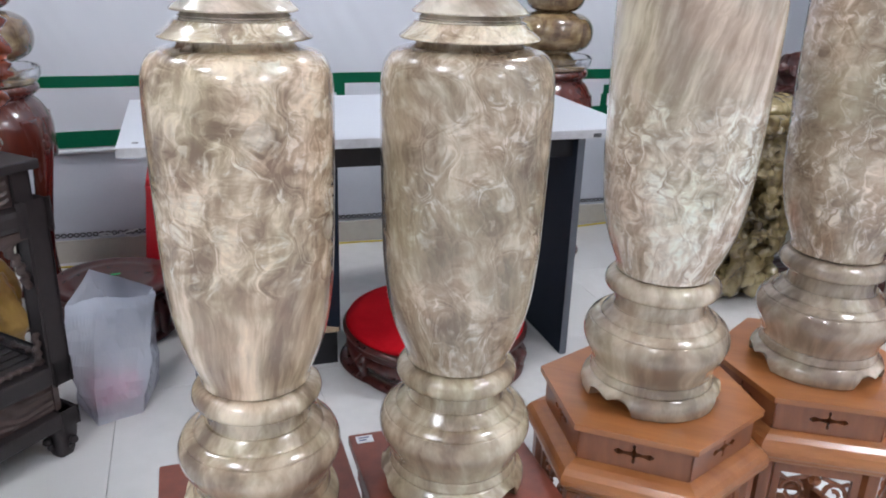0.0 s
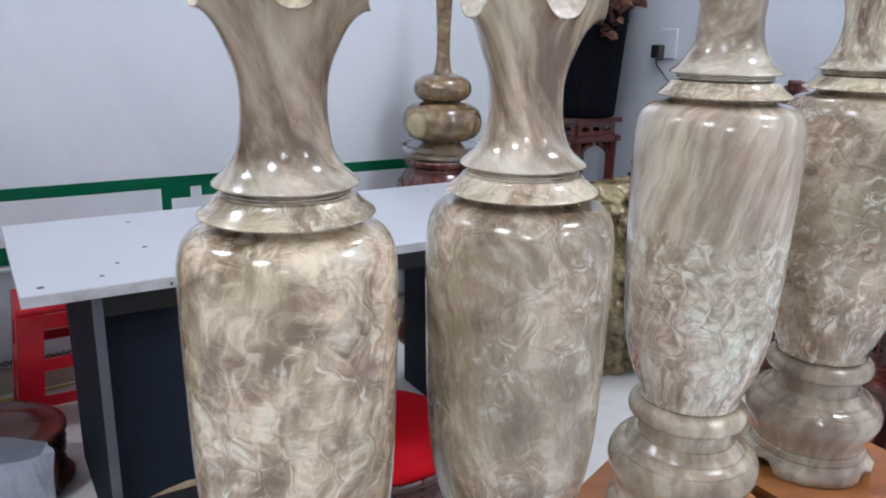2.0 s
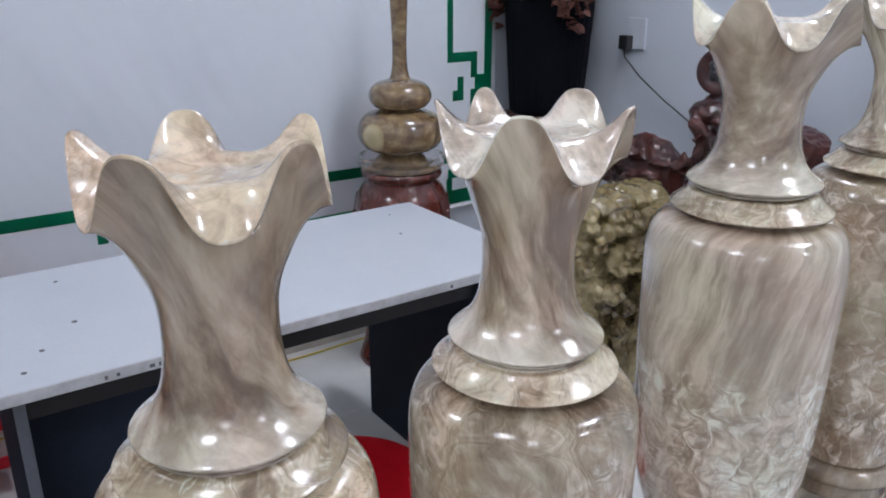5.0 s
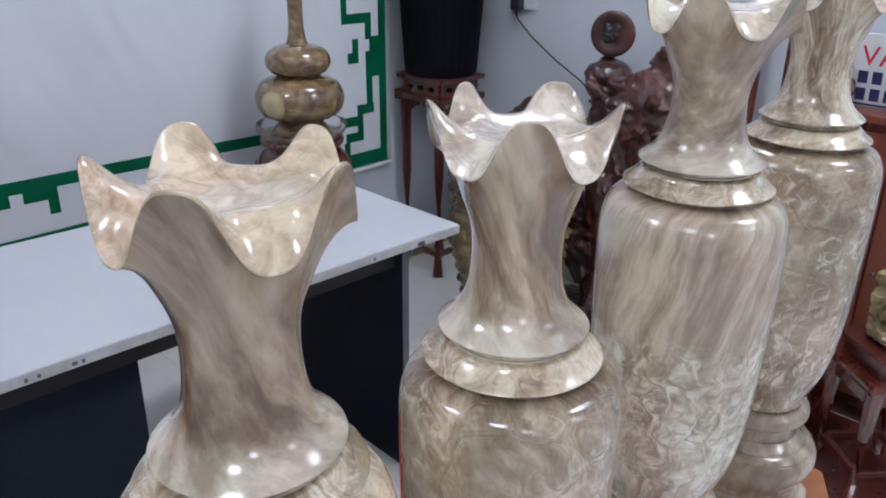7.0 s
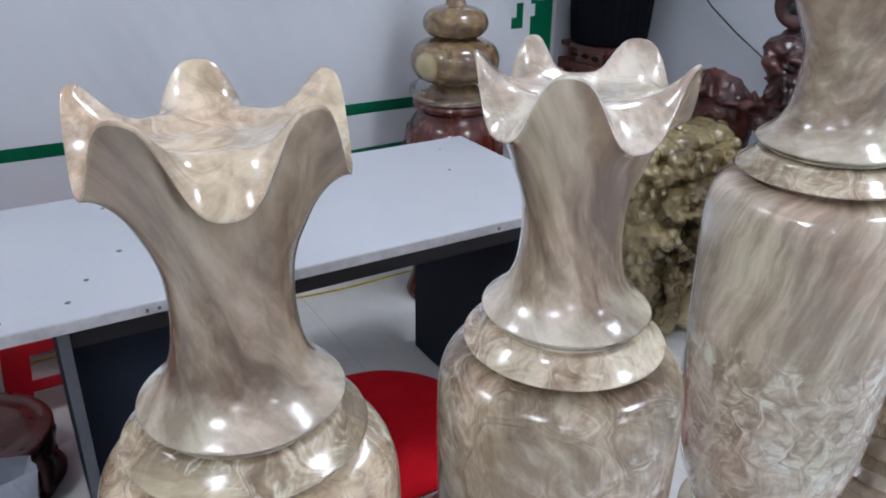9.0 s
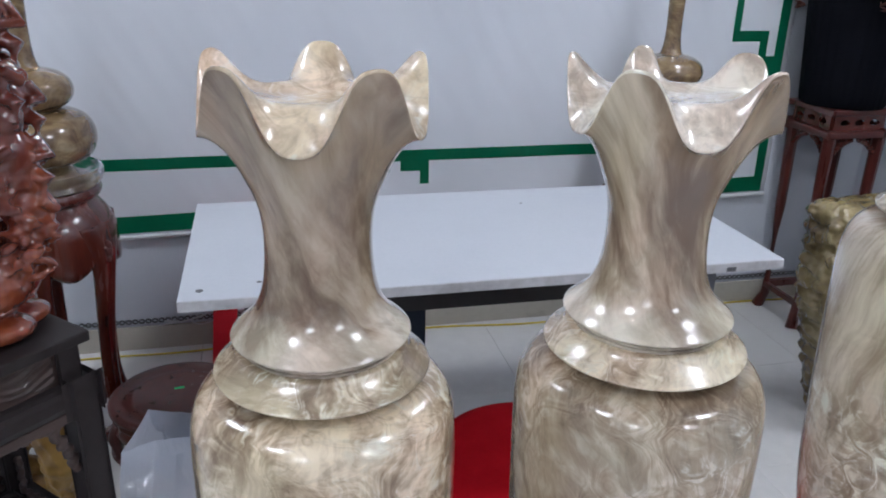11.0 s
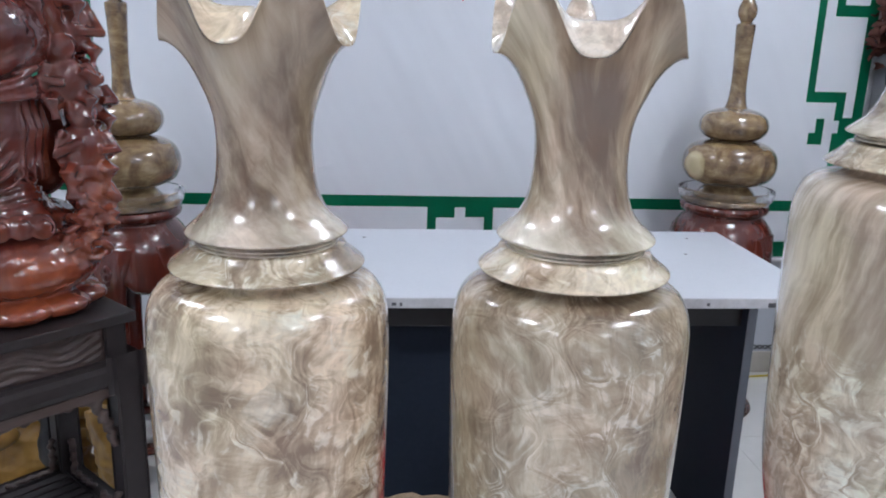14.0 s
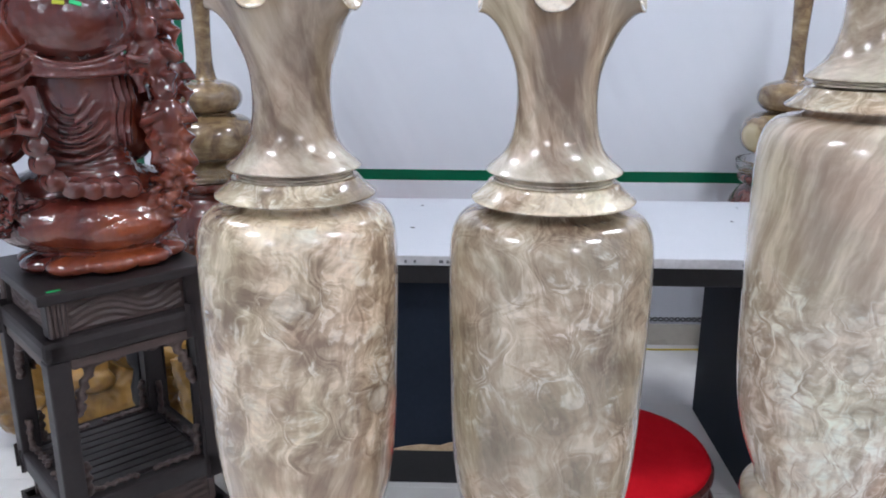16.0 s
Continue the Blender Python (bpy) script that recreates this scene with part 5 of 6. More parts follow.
def build_dark_stand():
    s = 0.194
    st = thing("pedestal_stand", pose(*STAND_C, FLOOR, 0, 0, STAND_TURN), "square dark-stained wooden pedestal with carved open base", "stand")
    top = STAND_TOP - FLOOR
    part("top", boxed(-s - 0.012, s + 0.012, -s - 0.012, s + 0.012, top - 0.024, top, bevel=0.004), M_EBONY, st)
    for i in range(4):
        m = pose(0, 0, 0, 0, 0, 90 * i)
        part("waist_panel", wave_relief(2 * s - 0.104, 0.0845, i, m @ pose(0, -s + 0.020, top - 0.067)), M_EBONYPANEL, st, "waist panel carved with waves")
        part("waist_post", box(bmesh.new(), -s + 0.008, -s + 0.052, -s + 0.008, -s + 0.052, top - 0.110, top - 0.0245, 0.003, m), M_EBONY, st)
        for k in range(4):
            part("rib", tube([m @ Vector((-s + 0.015 + 0.010 * k, -s + 0.007, top - 0.109)), m @ Vector((-s + 0.015 + 0.010 * k, -s + 0.007, top - 0.026))], 0.0042, 8), M_EBONYPANEL, st)
        part("shoulder", box(bmesh.new(), -s - 0.012, s + 0.012, -s - 0.012, -s + 0.05, top - 0.166, top - 0.1105, 0.016, m), M_EBONY, st, "rounded shoulder moulding")
        part("apron", box(bmesh.new(), -s + 0.043, s - 0.017, -s - 0.004, -s + 0.02, top - 0.190, top - 0.1665, 0.003, m), M_EBONYPANEL, st, "brown carved strip under the shoulder")
        # leg, inward bracket carvings, foot
        lg = part("leg", box(bmesh.new(), -s - 0.010, -s + 0.042, -s - 0.010, -s + 0.042, 0.226, top - 0.166, 0.005, m), M_EBONY, st)
        part("bracket_foot", curved_foot(m @ pose(-s + 0.022, -s + 0.022, 0, 0, 0, 45)), M_EBONY, lg, "thick foot with a curled toe", smooth=True)
        for sx in (-1, 1):
            bm = bmesh.new()
            for k in range(11):
                u = k / 10
                blob(bm, m @ Vector((sx * (s - 0.050 - 0.055 * (1 - u) ** 2 - 0.008 * (k % 2)), -s + 0.012, top - 0.180 - 0.13 * u)), (0.014, 0.014, 0.013), 1)
            for k in range(7):
                blob(bm, m @ Vector((sx * (s - 0.059 - 0.018 * k), -s + 0.012, top - 0.188 - 0.004 * (k % 2))), (0.015, 0.015, 0.011), 1)
            part("openwork_bracket", sculpt(bm, 0.004, 0.004, 60), M_EBONYPANEL, lg, "pierced carved corner bracket", smooth=True)
            bm = bmesh.new()
            for k in range(7):
                blob(bm, m @ Vector((sx * (s - 0.050 - 0.006 * (k % 2)), -s + 0.014, 0.286 + 0.013 * k)), (0.011, 0.011, 0.0095), 1)
            for k in range(9):
                blob(bm, m @ Vector((sx * (s - 0.056 - 0.014 * k), -s + 0.018 + 0.006 * (k % 2), 0.284)), (0.011, 0.012, 0.008), 1)
            part("shelf_fret", sculpt(bm, 0.004, 0.003, 60), M_EBONYPANEL, lg, "carved fret along the shelf's edge", smooth=True)
        part("lower_rail", box(bmesh.new(), -s - 0.010, s + 0.010, -s - 0.010, -s + 0.036, 0.222, 0.275, 0.008, m), M_EBONY, st)
        part("lower_panel", wave_relief(2 * s - 0.024, 0.088, i + 5, m @ pose(0, -s + 0.018, 0.176)), M_EBONYPANEL, st, "recessed panel with worn carving")
        part("base_rail", box(bmesh.new(), -s - 0.012, s + 0.012, -s - 0.012, -s + 0.036, 0.088, 0.131, 0.006, m), M_EBONY, st)
    for k in range(9):
        y = -s + 0.045 + k * (2 * s - 0.09) / 8.6
        part("shelf_slat", boxed(-s + 0.03, s - 0.03, y, y + 0.028, 0.262, 0.277, bevel=0.003), M_EBONY, st)
    part("sticker", box(bmesh.new(), -s - 0.004, -s + 0.026, -s - 0.004, -s + 0.008, top + 0.0005, top + 0.0014, 0, pose(0.02, 0.012, 0)), M_STICKER, st, "small green sticker")


build_dark_stand()


def build_figure():
    """A plain round-bellied carving on a lobed plate, with stacked lumps down its flanks."""
    rng = random.Random(21)
    bm = bmesh.new()
    # lobed plate
    for i in range(10):
        a = 2 * math.pi * (i + 0.5) / 10
        blob(bm, (0.020 + 0.122 * math.cos(a), 0.106 * math.sin(a), 0.022), (0.062, 0.050, 0.026), 3)
    blob(bm, (0.020, 0, 0.022), (0.150, 0.122, 0.026), 3)
    # smooth mound
    blob(bm, (0.0, 0.0, 0.115), (0.200, 0.148, 0.085), 4)
    blob(bm, (0.03, -0.01, 0.10), (0.165, 0.142, 0.075), 4)
    blob(bm, (0.0, 0.02, 0.19), (0.165, 0.105, 0.05), 3)
    # coins along the mound's shoulder
    for k, (x, z) in enumerate(((-0.075, 0.222), (-0.040, 0.205), (-0.002, 0.199), (0.036, 0.198), (0.072, 0.195), (-0.092, 0.262), (-0.10, 0.30))):
        blob(bm, (x, -0.122 + 0.9 * x * x, z), (0.028, 0.011, 0.027), 3, Euler((radians(-18), 0, radians(30 * x * 8))).to_matrix())
        blob(bm, (x, -0.131 + 0.9 * x * x, z), (0.017, 0.008, 0.016), 2)
    # skirt and draped front
    lathe(smooth_profile([(0.02, 0.19), (0.118, 0.195), (0.110, 0.225), (0.096, 0.255), (0.094, 0.275), (0.108, 0.30), (0.114, 0.36), (0.110, 0.42), (0.112, 0.455), (0.10, 0.48), (0.02, 0.485)], 3), 64, lambda r, z, a, k: (r * (1 - 0.14 * math.sin(a) ** 2), z), closed=True, bm=bm)

    def skin(a, z, lift=0.0):
        r = 0.110 + lift
        return r * math.cos(a), 0.86 * r * math.sin(a), z

    for k in range(6):
        half = radians(20 + 6 * k)
        pts = [skin(radians(-104) + half * u, 0.405 - 0.021 * k - 0.042 * (1 - u * u), 0.004) for u in (-1, -0.6, -0.25, 0, 0.25, 0.6, 1)]
        tube(pts, [0.002, 0.005, 0.007, 0.0075, 0.007, 0.005, 0.002], 8, bm)
    for k, a in enumerate((-58, -47, -36, -20)):
        tube([skin(radians(a), 0.44, 0.0), skin(radians(a + 2), 0.38, 0.006), skin(radians(a - 3), 0.31, 0.004), skin(radians(a + 3), 0.275, 0.0)], [0.004, 0.009, 0.008, 0.004], 8, bm)
    # hem and ankle folds
    for z, q in ((0.262, 0.096), (0.248, 0.099), (0.232, 0.105)):
        tube([(q * math.cos(a), 0.86 * q * math.sin(a), z + 0.004 * math.sin(5 * a)) for a in [radians(-170 + 16 * i) for i in range(11)]], 0.0055, 8, bm)
    # belly and sash
    blob(bm, (0.0, -0.030, 0.560), (0.134, 0.116, 0.108), 4)
    for z, wob, q in ((0.458, 0.010, 0.006), (0.470, 0.014, 0.007), (0.486, 0.020, 0.006), (0.446, 0.004, 0.008)):
        tube([(0.122 * math.cos(a), -0.012 + 0.112 * math.sin(a), z - wob * math.cos(2.2 * (a + radians(95)))) for a in [radians(-178 + 11 * i) for i in range(17)]], q, 8, bm)
    # chest, shoulders, open coat, plain head
    blob(bm, (0, 0.0, 0.675), (0.138, 0.098, 0.10), 4)
    blob(bm, (0, -0.01, 0.83), (0.076, 0.078, 0.09), 4)
    for sx in (-1, 1):
        tube([(sx * 0.06, -0.07, 0.75), (sx * 0.115, -0.075, 0.66), (sx * 0.142, -0.05, 0.56), (sx * 0.135, -0.04, 0.48)], [0.018, 0.022, 0.022, 0.015], 10, bm)
    # wide sleeve on one side, its folds and hanging end
    blob(bm, (-0.160, -0.035, 0.47), (0.078, 0.072, 0.105), 4)
    for k in range(6):
        z = 0.50 - 0.030 * k
        tube([(-0.235, -0.03, z + 0.02), (-0.205, -0.092, z - 0.012), (-0.155, -0.112, z - 0.024), (-0.105, -0.106, z - 0.006), (-0.085, -0.10, z + 0.012)], [0.003, 0.008, 0.010, 0.007, 0.002], 8, bm)
    tube([(-0.10, -0.10, 0.42), (-0.085, -0.112, 0.36), (-0.10, -0.122, 0.325), (-0.128, -0.122, 0.335), (-0.125, -0.122, 0.362), (-0.108, -0.122, 0.358)], [0.020, 0.019, 0.016, 0.014, 0.011, 0.008], 10, bm)
    blob(bm, (-0.16, -0.02, 0.33), (0.065, 0.06, 0.085), 3)

    # stacked round lumps down both flanks
    def lump(x, y, z, q):
        blob(bm, (x, y, z), (0.036 * q, 0.034 * q, 0.043 * q), 3)
        blob(bm, (x + rng.uniform(-0.01, 0.01), y - 0.012, z + 0.052 * q), (0.023 * q, 0.022 * q, 0.025 * q), 3)
        for side in (-1, 1):
            tube([(x + side * 0.026 * q, y - 0.012, z + 0.022 * q), (x + side * 0.040 * q, y - 0.030, z + rng.uniform(-0.01, 0.012)), (x + side * rng.uniform(0.004, 0.02) * q, y - 0.040, z + rng.uniform(-0.006, 0.02))], [0.013 * q, 0.011 * q, 0.008 * q], 8, bm)
            tube([(x + side * 0.018 * q, y - 0.016, z - 0.026 * q), (x + side * 0.030 * q, y - 0.040, z - 0.034 * q), (x + side * 0.024 * q, y - 0.036, z - 0.062 * q)], [0.015 * q, 0.013 * q, 0.009 * q], 8, bm)
        for _ in range(7):
            a = rng.uniform(0, 2 * math.pi)
            blob(bm, (x + 0.036 * q * math.cos(a), y - 0.022 + rng.uniform(-0.012, 0.012), z + 0.046 * q * math.sin(a)), (rng.uniform(0.006, 0.012), 0.008, rng.uniform(0.008, 0.016)), 2)

    for x, y, z, q in ((0.178, -0.045, 0.235, 1.1), (0.172, -0.04, 0.335, 1.35), (0.192, -0.01, 0.430, 1.15), (0.150, -0.045, 0.475, 1.2), (0.168, -0.02, 0.575, 1.3), (0.140, -0.045, 0.660, 1.25), (0.172, -0.01, 0.74, 1.25), (-0.185, -0.075, 0.235, 1.05), (-0.215, -0.04, 0.315, 0.9), (-0.215, -0.01, 0.62, 1.0), (-0.195, -0.02, 0.74, 1.0)):
        lump(x, y, z, q)
    tube([(0.185, 0.0, 0.14), (0.195, 0.005, 0.30), (0.19, 0.01, 0.50), (0.178, 0.01, 0.72), (0.15, 0.0, 0.85)], [0.028, 0.018, 0.016, 0.018, 0.016], 10, bm)
    tube([(-0.205, 0.0, 0.14), (-0.222, 0.01, 0.34), (-0.215, 0.01, 0.56), (-0.19, 0.01, 0.82)], [0.03, 0.03, 0.028, 0.02], 10, bm)
    blob(bm, (0.115, 0.055, 0.335), (0.062, 0.06, 0.11), 3)
    # ragged crest at the mound's corners
    for cx, cy, cz, n, spread in ((0.145, -0.098, 0.150, 46, 0.036), (0.175, -0.075, 0.185, 30, 0.03), (-0.165, -0.085, 0.155, 46, 0.038)):
        for _ in range(n):
            turn = Euler((rng.uniform(0, 3), rng.uniform(0, 3), rng.uniform(0, 3))).to_matrix()
            blob(bm, (cx + rng.gauss(0, spread * 0.6), cy + rng.gauss(0, 0.010), cz + rng.gauss(0, spread * 0.55)), (rng.uniform(0.005, 0.009), rng.uniform(0.007, 0.013), rng.uniform(0.010, 0.022)), 2, turn)
    out = sculpt(bm, 0.0033, 0.0012, 22.0, 0.0007, 70.0)
    base = pose(STAND_C[0] - 0.002, STAND_C[1] - 0.003, STAND_TOP + 0.0005, 0, 0, 33) @ Matrix.Diagonal((1.11, 1.08, 1.06, 1))
    ob = part("statue", out, M_BUDDHA, None, smooth=True, at=base)
    tagged(ob, "glossy red-brown carved wooden statue on dark pedestal", "statue")
    for x, z, turn, mat, word in ((-0.028, 0.590, 6, M_LIME, "yellow"), (0.002, 0.589, 14, M_STICKER, "green")):
        y = -0.030 - 0.116 * math.sqrt(1 - (x / 0.134) ** 2 - ((z - 0.560) / 0.108) ** 2)
        st = part("sticker", box(bmesh.new(), -0.011, 0.011, -0.0016, 0.0010, -0.0042, 0.0042), mat, None, at=base @ pose(x, y, z, -17, turn, x * 500))
        tagged(st, "small bright %s paper sticker stuck to the statue" % word, "sticker", "stickers on the statue")


build_figure()


def lumps(name, label, category, material, place, items, voxel, amp, freq, fine=0.0, ff=60.0):
    bm = bmesh.new()
    for it in items:
        if it[0] == "b":
            blob(bm, it[1], it[2], 2)
        else:
            tube(it[1], it[2], 8, bm)
    ob = part(name, sculpt(bm, voxel, amp, freq, fine, ff), material, None, smooth=True, at=place)
    return tagged(ob, label, category)


def build_carvings():
    rng = random.Random(5)
    # gilded carving behind the pedestal
    items = [("b", (0, 0, 0.03), (0.24, 0.15, 0.05)), ("b", (-0.19, -0.02, 0.24), (0.085, 0.09, 0.24)), ("b", (-0.15, -0.07, 0.10), (0.10, 0.07, 0.08)), ("b", (-0.02, -0.10, 0.24), (0.075, 0.05, 0.05)), ("b", (0, 0.02, 0.14), (0.20, 0.12, 0.13)), ("b", (0.13, 0.0, 0.30), (0.12, 0.08, 0.07)), ("b", (-0.10, 0, 0.36), (0.13, 0.09, 0.13)), ("b", (0.24, 0, 0.22), (0.05, 0.05, 0.13)), ("b", (0.06, 0, 0.48), (0.13, 0.08, 0.08)), ("b", (0.15, -0.12, 0.03), (0.16, 0.12, 0.04)), ("t", [(0.25, -0.20, 0.02), (0.27, -0.224, 0.20), (0.24, -0.20, 0.36)], [0.05, 0.045, 0.035])]
    for k in range(26):
        items.append(("b", (rng.uniform(-0.22, 0.26), rng.uniform(-0.12, 0.02), rng.uniform(0.04, 0.5)), rng.uniform(0.02, 0.045)))
    gold = lumps("gilded_carving", "golden lacquered root carving standing on the floor", "carving", M_GOLD, pose(-0.83, 2.93, FLOOR, 0, 0, 8) @ Matrix.Diagonal((1.36, 1.04, 1.0, 1)), items, 0.006, 0.008, 12, 0.003, 35)
    # black lumps added in place of the deep shade between the gilded figures
    bm = bmesh.new()
    for c, r in (((0.135, -0.135, 0.23), (0.038, 0.03, 0.12)), ((0.155, -0.13, 0.12), (0.032, 0.03, 0.10)), ((0.115, -0.125, 0.33), (0.03, 0.03, 0.05))):
        blob(bm, c, r, 2)
    part("hollow_core", sculpt(bm, 0.006, 0.008, 18), M_BLACK, gold, "black lumps in place of the shaded gap between gilded figures", smooth=True)
    # pale yellow carved log: broad sawn top, tapering to its foot, pierced and covered with knotted relief
    def half(z):
        u = min(1.0, z / 0.55)
        return 0.185 + 0.105 * u, 0.13 + 0.03 * u, 0.05 * (1 - u)

    items = []
    for k in range(14):
        z = 0.03 + 0.06 * k
        a, b, shift = half(z)
        for sx in (-0.72, -0.36, 0.0, 0.36, 0.72):
            if z < 0.80 or sx < 0.9:
                items.append(("b", (shift + sx * a, 0.02, z), (a * 0.30, b * 0.80, 0.055)))
    for k in range(54):
        t, z = rng.uniform(math.pi, 2 * math.pi), rng.uniform(0.05, 0.80)
        a, b, shift = half(z)
        items.append(("b", (shift + 0.92 * a * math.cos(t), 0.86 * b * math.sin(t), z), (rng.uniform(0.030, 0.065), rng.uniform(0.025, 0.045), rng.uniform(0.030, 0.065))))
    # small round-bellied lumps, each with a round top, in uneven rows
    for row in range(6):
        for k in range(7):
            t = math.pi * (1 + (k + 0.5 + rng.uniform(-0.3, 0.3)) / 7)
            z = 0.33 + 0.088 * row + rng.uniform(-0.02, 0.02)
            a, b, shift = half(z)
            x, y, q = shift + 0.97 * a * math.cos(t), 1.04 * b * math.sin(t), rng.uniform(0.8, 1.15)
            items.append(("b", (x, y, z - 0.016), (0.034 * q, 0.030, 0.030 * q)))
            items.append(("b", (x + rng.uniform(-0.008, 0.008), y - 0.012, z + 0.026 * q), (0.021 * q, 0.022, 0.021 * q)))
            for side in (-1, 1):
                items.append(("t", [(x + side * 0.024 * q, y - 0.008, z + 0.006), (x + side * 0.036 * q, y - 0.024, z - 0.014), (x + side * 0.012, y - 0.034, z - 0.022)], [0.010, 0.010, 0.007]))
    for k in range(30):
        t, z = rng.uniform(math.pi, 2 * math.pi), rng.uniform(0.04, 0.34)
        a, b, shift = half(z)
        d, up = rng.uniform(-0.4, 0.4), rng.uniform(-0.05, 0.09)
        items.append(("t", [(shift + a * math.cos(t + q * d), 1.08 * b * math.sin(t + q * d), z + q * up + 0.02 * math.sin(3 * q)) for q in (0, 0.4, 0.8, 1.2, 1.6)], [0.010, 0.022, 0.026, 0.018, 0.006]))
    lumps("carved_log", "pale yellow carved wooden log with knotted relief", "carving", M_JADE, pose(2.19, 2.84, FLOOR, 0, 0, 6) @ Matrix.Diagonal((1, 1, 0.95, 1)), items, 0.0055, 0.009, 14, 0.0055, 34)
    # dark red root sculpture by the side wall: two knotted masses on one foot
    items = [("b", (0, 0.10, 0.05), (0.17, 0.36, 0.06)), ("t", [(0, 0, 0.02), (0.02, 0.03, 0.35), (-0.02, 0.02, 0.65), (0.0, 0.06, 0.98)], [0.17, 0.15, 0.15, 0.12]), ("b", (0, 0.08, 0.86), (0.12, 0.13, 0.22)), ("b", (0, -0.06, 0.92), (0.12, 0.13, 0.20)), ("b", (0.0, 0.45, 0.75), (0.12, 0.20, 0.195)), ("b", (0, -0.13, 0.78), (0.12, 0.17, 0.30)), ("b", (0, -0.02, 1.00), (0.11, 0.12, 0.09)), ("t", [(0, 0.1, 0.25), (0, 0.3, 0.45), (0, 0.45, 0.72)], [0.12, 0.11, 0.10]), ("t", [(0, -0.05, 0.55), (0, -0.16, 0.80), (0, -0.27, 1.04)], [0.12, 0.10, 0.075]), ("b", (0, 0.14, 1.06), (0.10, 0.10, 0.06)), ("b", (0, 0.155, 1.10), (0.035, 0.04, 0.05))]
    spots = [(0.46, 0.76, 0.16, 0.15, 26), (0.04, 0.85, 0.16, 0.22, 40), (0.03, 0.5, 0.15, 0.22, 26), (-0.15, 0.85, 0.10, 0.16, 16), (0.25, 0.4, 0.15, 0.12, 12)]
    for cy, cz, ry, rz, n in spots:
        for k in range(n):
            t, q = rng.uniform(0, 2 * math.pi), rng.uniform(0.2, 0.95)
            y, z = cy + ry * q * math.cos(t), cz + rz * q * math.sin(t)
            if k % 3 == 0:
                items.append(("t", [(-0.10 + rng.uniform(-0.02, 0.02), y, z), (-0.125, y + rng.uniform(-0.05, 0.05), z + rng.uniform(-0.04, 0.05)), (-0.09, y + rng.uniform(-0.09, 0.09), z + rng.uniform(-0.07, 0.08))], [0.03, 0.026, 0.012]))
            else:
                items.append(("b", (-0.10 * math.sqrt(max(0.05, 1 - q * q * 0.7)), y, z), (rng.uniform(0.025, 0.05), rng.uniform(0.035, 0.085), rng.uniform(0.009, 0.020))))
    for k in range(26):
        t = rng.uniform(0, math.pi)
        items.append(("t", [(0, -0.11, 1.06), (0, -0.11 + 0.03 * math.cos(t), 1.10 + 0.03 * math.sin(t)), (rng.uniform(-0.03, 0.03), -0.11 + 0.055 * math.cos(t), 1.13 + 0.06 * math.sin(t))], [0.03, 0.02, rng.uniform(0.006, 0.014)]))
    root = lumps("root_sculpture", "dark red polished root sculpture beside the wall", "carving", M_ROOT, pose(2.58, 2.565, FLOOR) @ Matrix.Diagonal((0.985, 0.985, 1.03, 1)), items, 0.0065, 0.012, 11, 0.006, 30)
    disc = lathe(smooth_profile([(0.03, -0.012), (0.06, -0.02), (0.082, -0.012), (0.088, 0.0), (0.080, 0.012), (0.060, 0.012), (0.045, 0.006), (0.01, 0.003)], 3), 40, closed=True)
    d = part("wooden_disc", disc, M_ROOT, None, smooth=True, at=pose(2.56, 2.69, 1.204, 0, -90, 18))
    tagged(d, "round red wooden disc with dark centre on the root", "ornament")
    bm = bmesh.new()
    for k in range(9):
        blob(bm, (rng.uniform(-0.025, 0.025), rng.uniform(-0.025, 0.025), 0.008), (0.02, 0.02, 0.012), 1)
    part("dark_centre", bm, M_BLACKPL, d, smooth=True)


build_carvings()


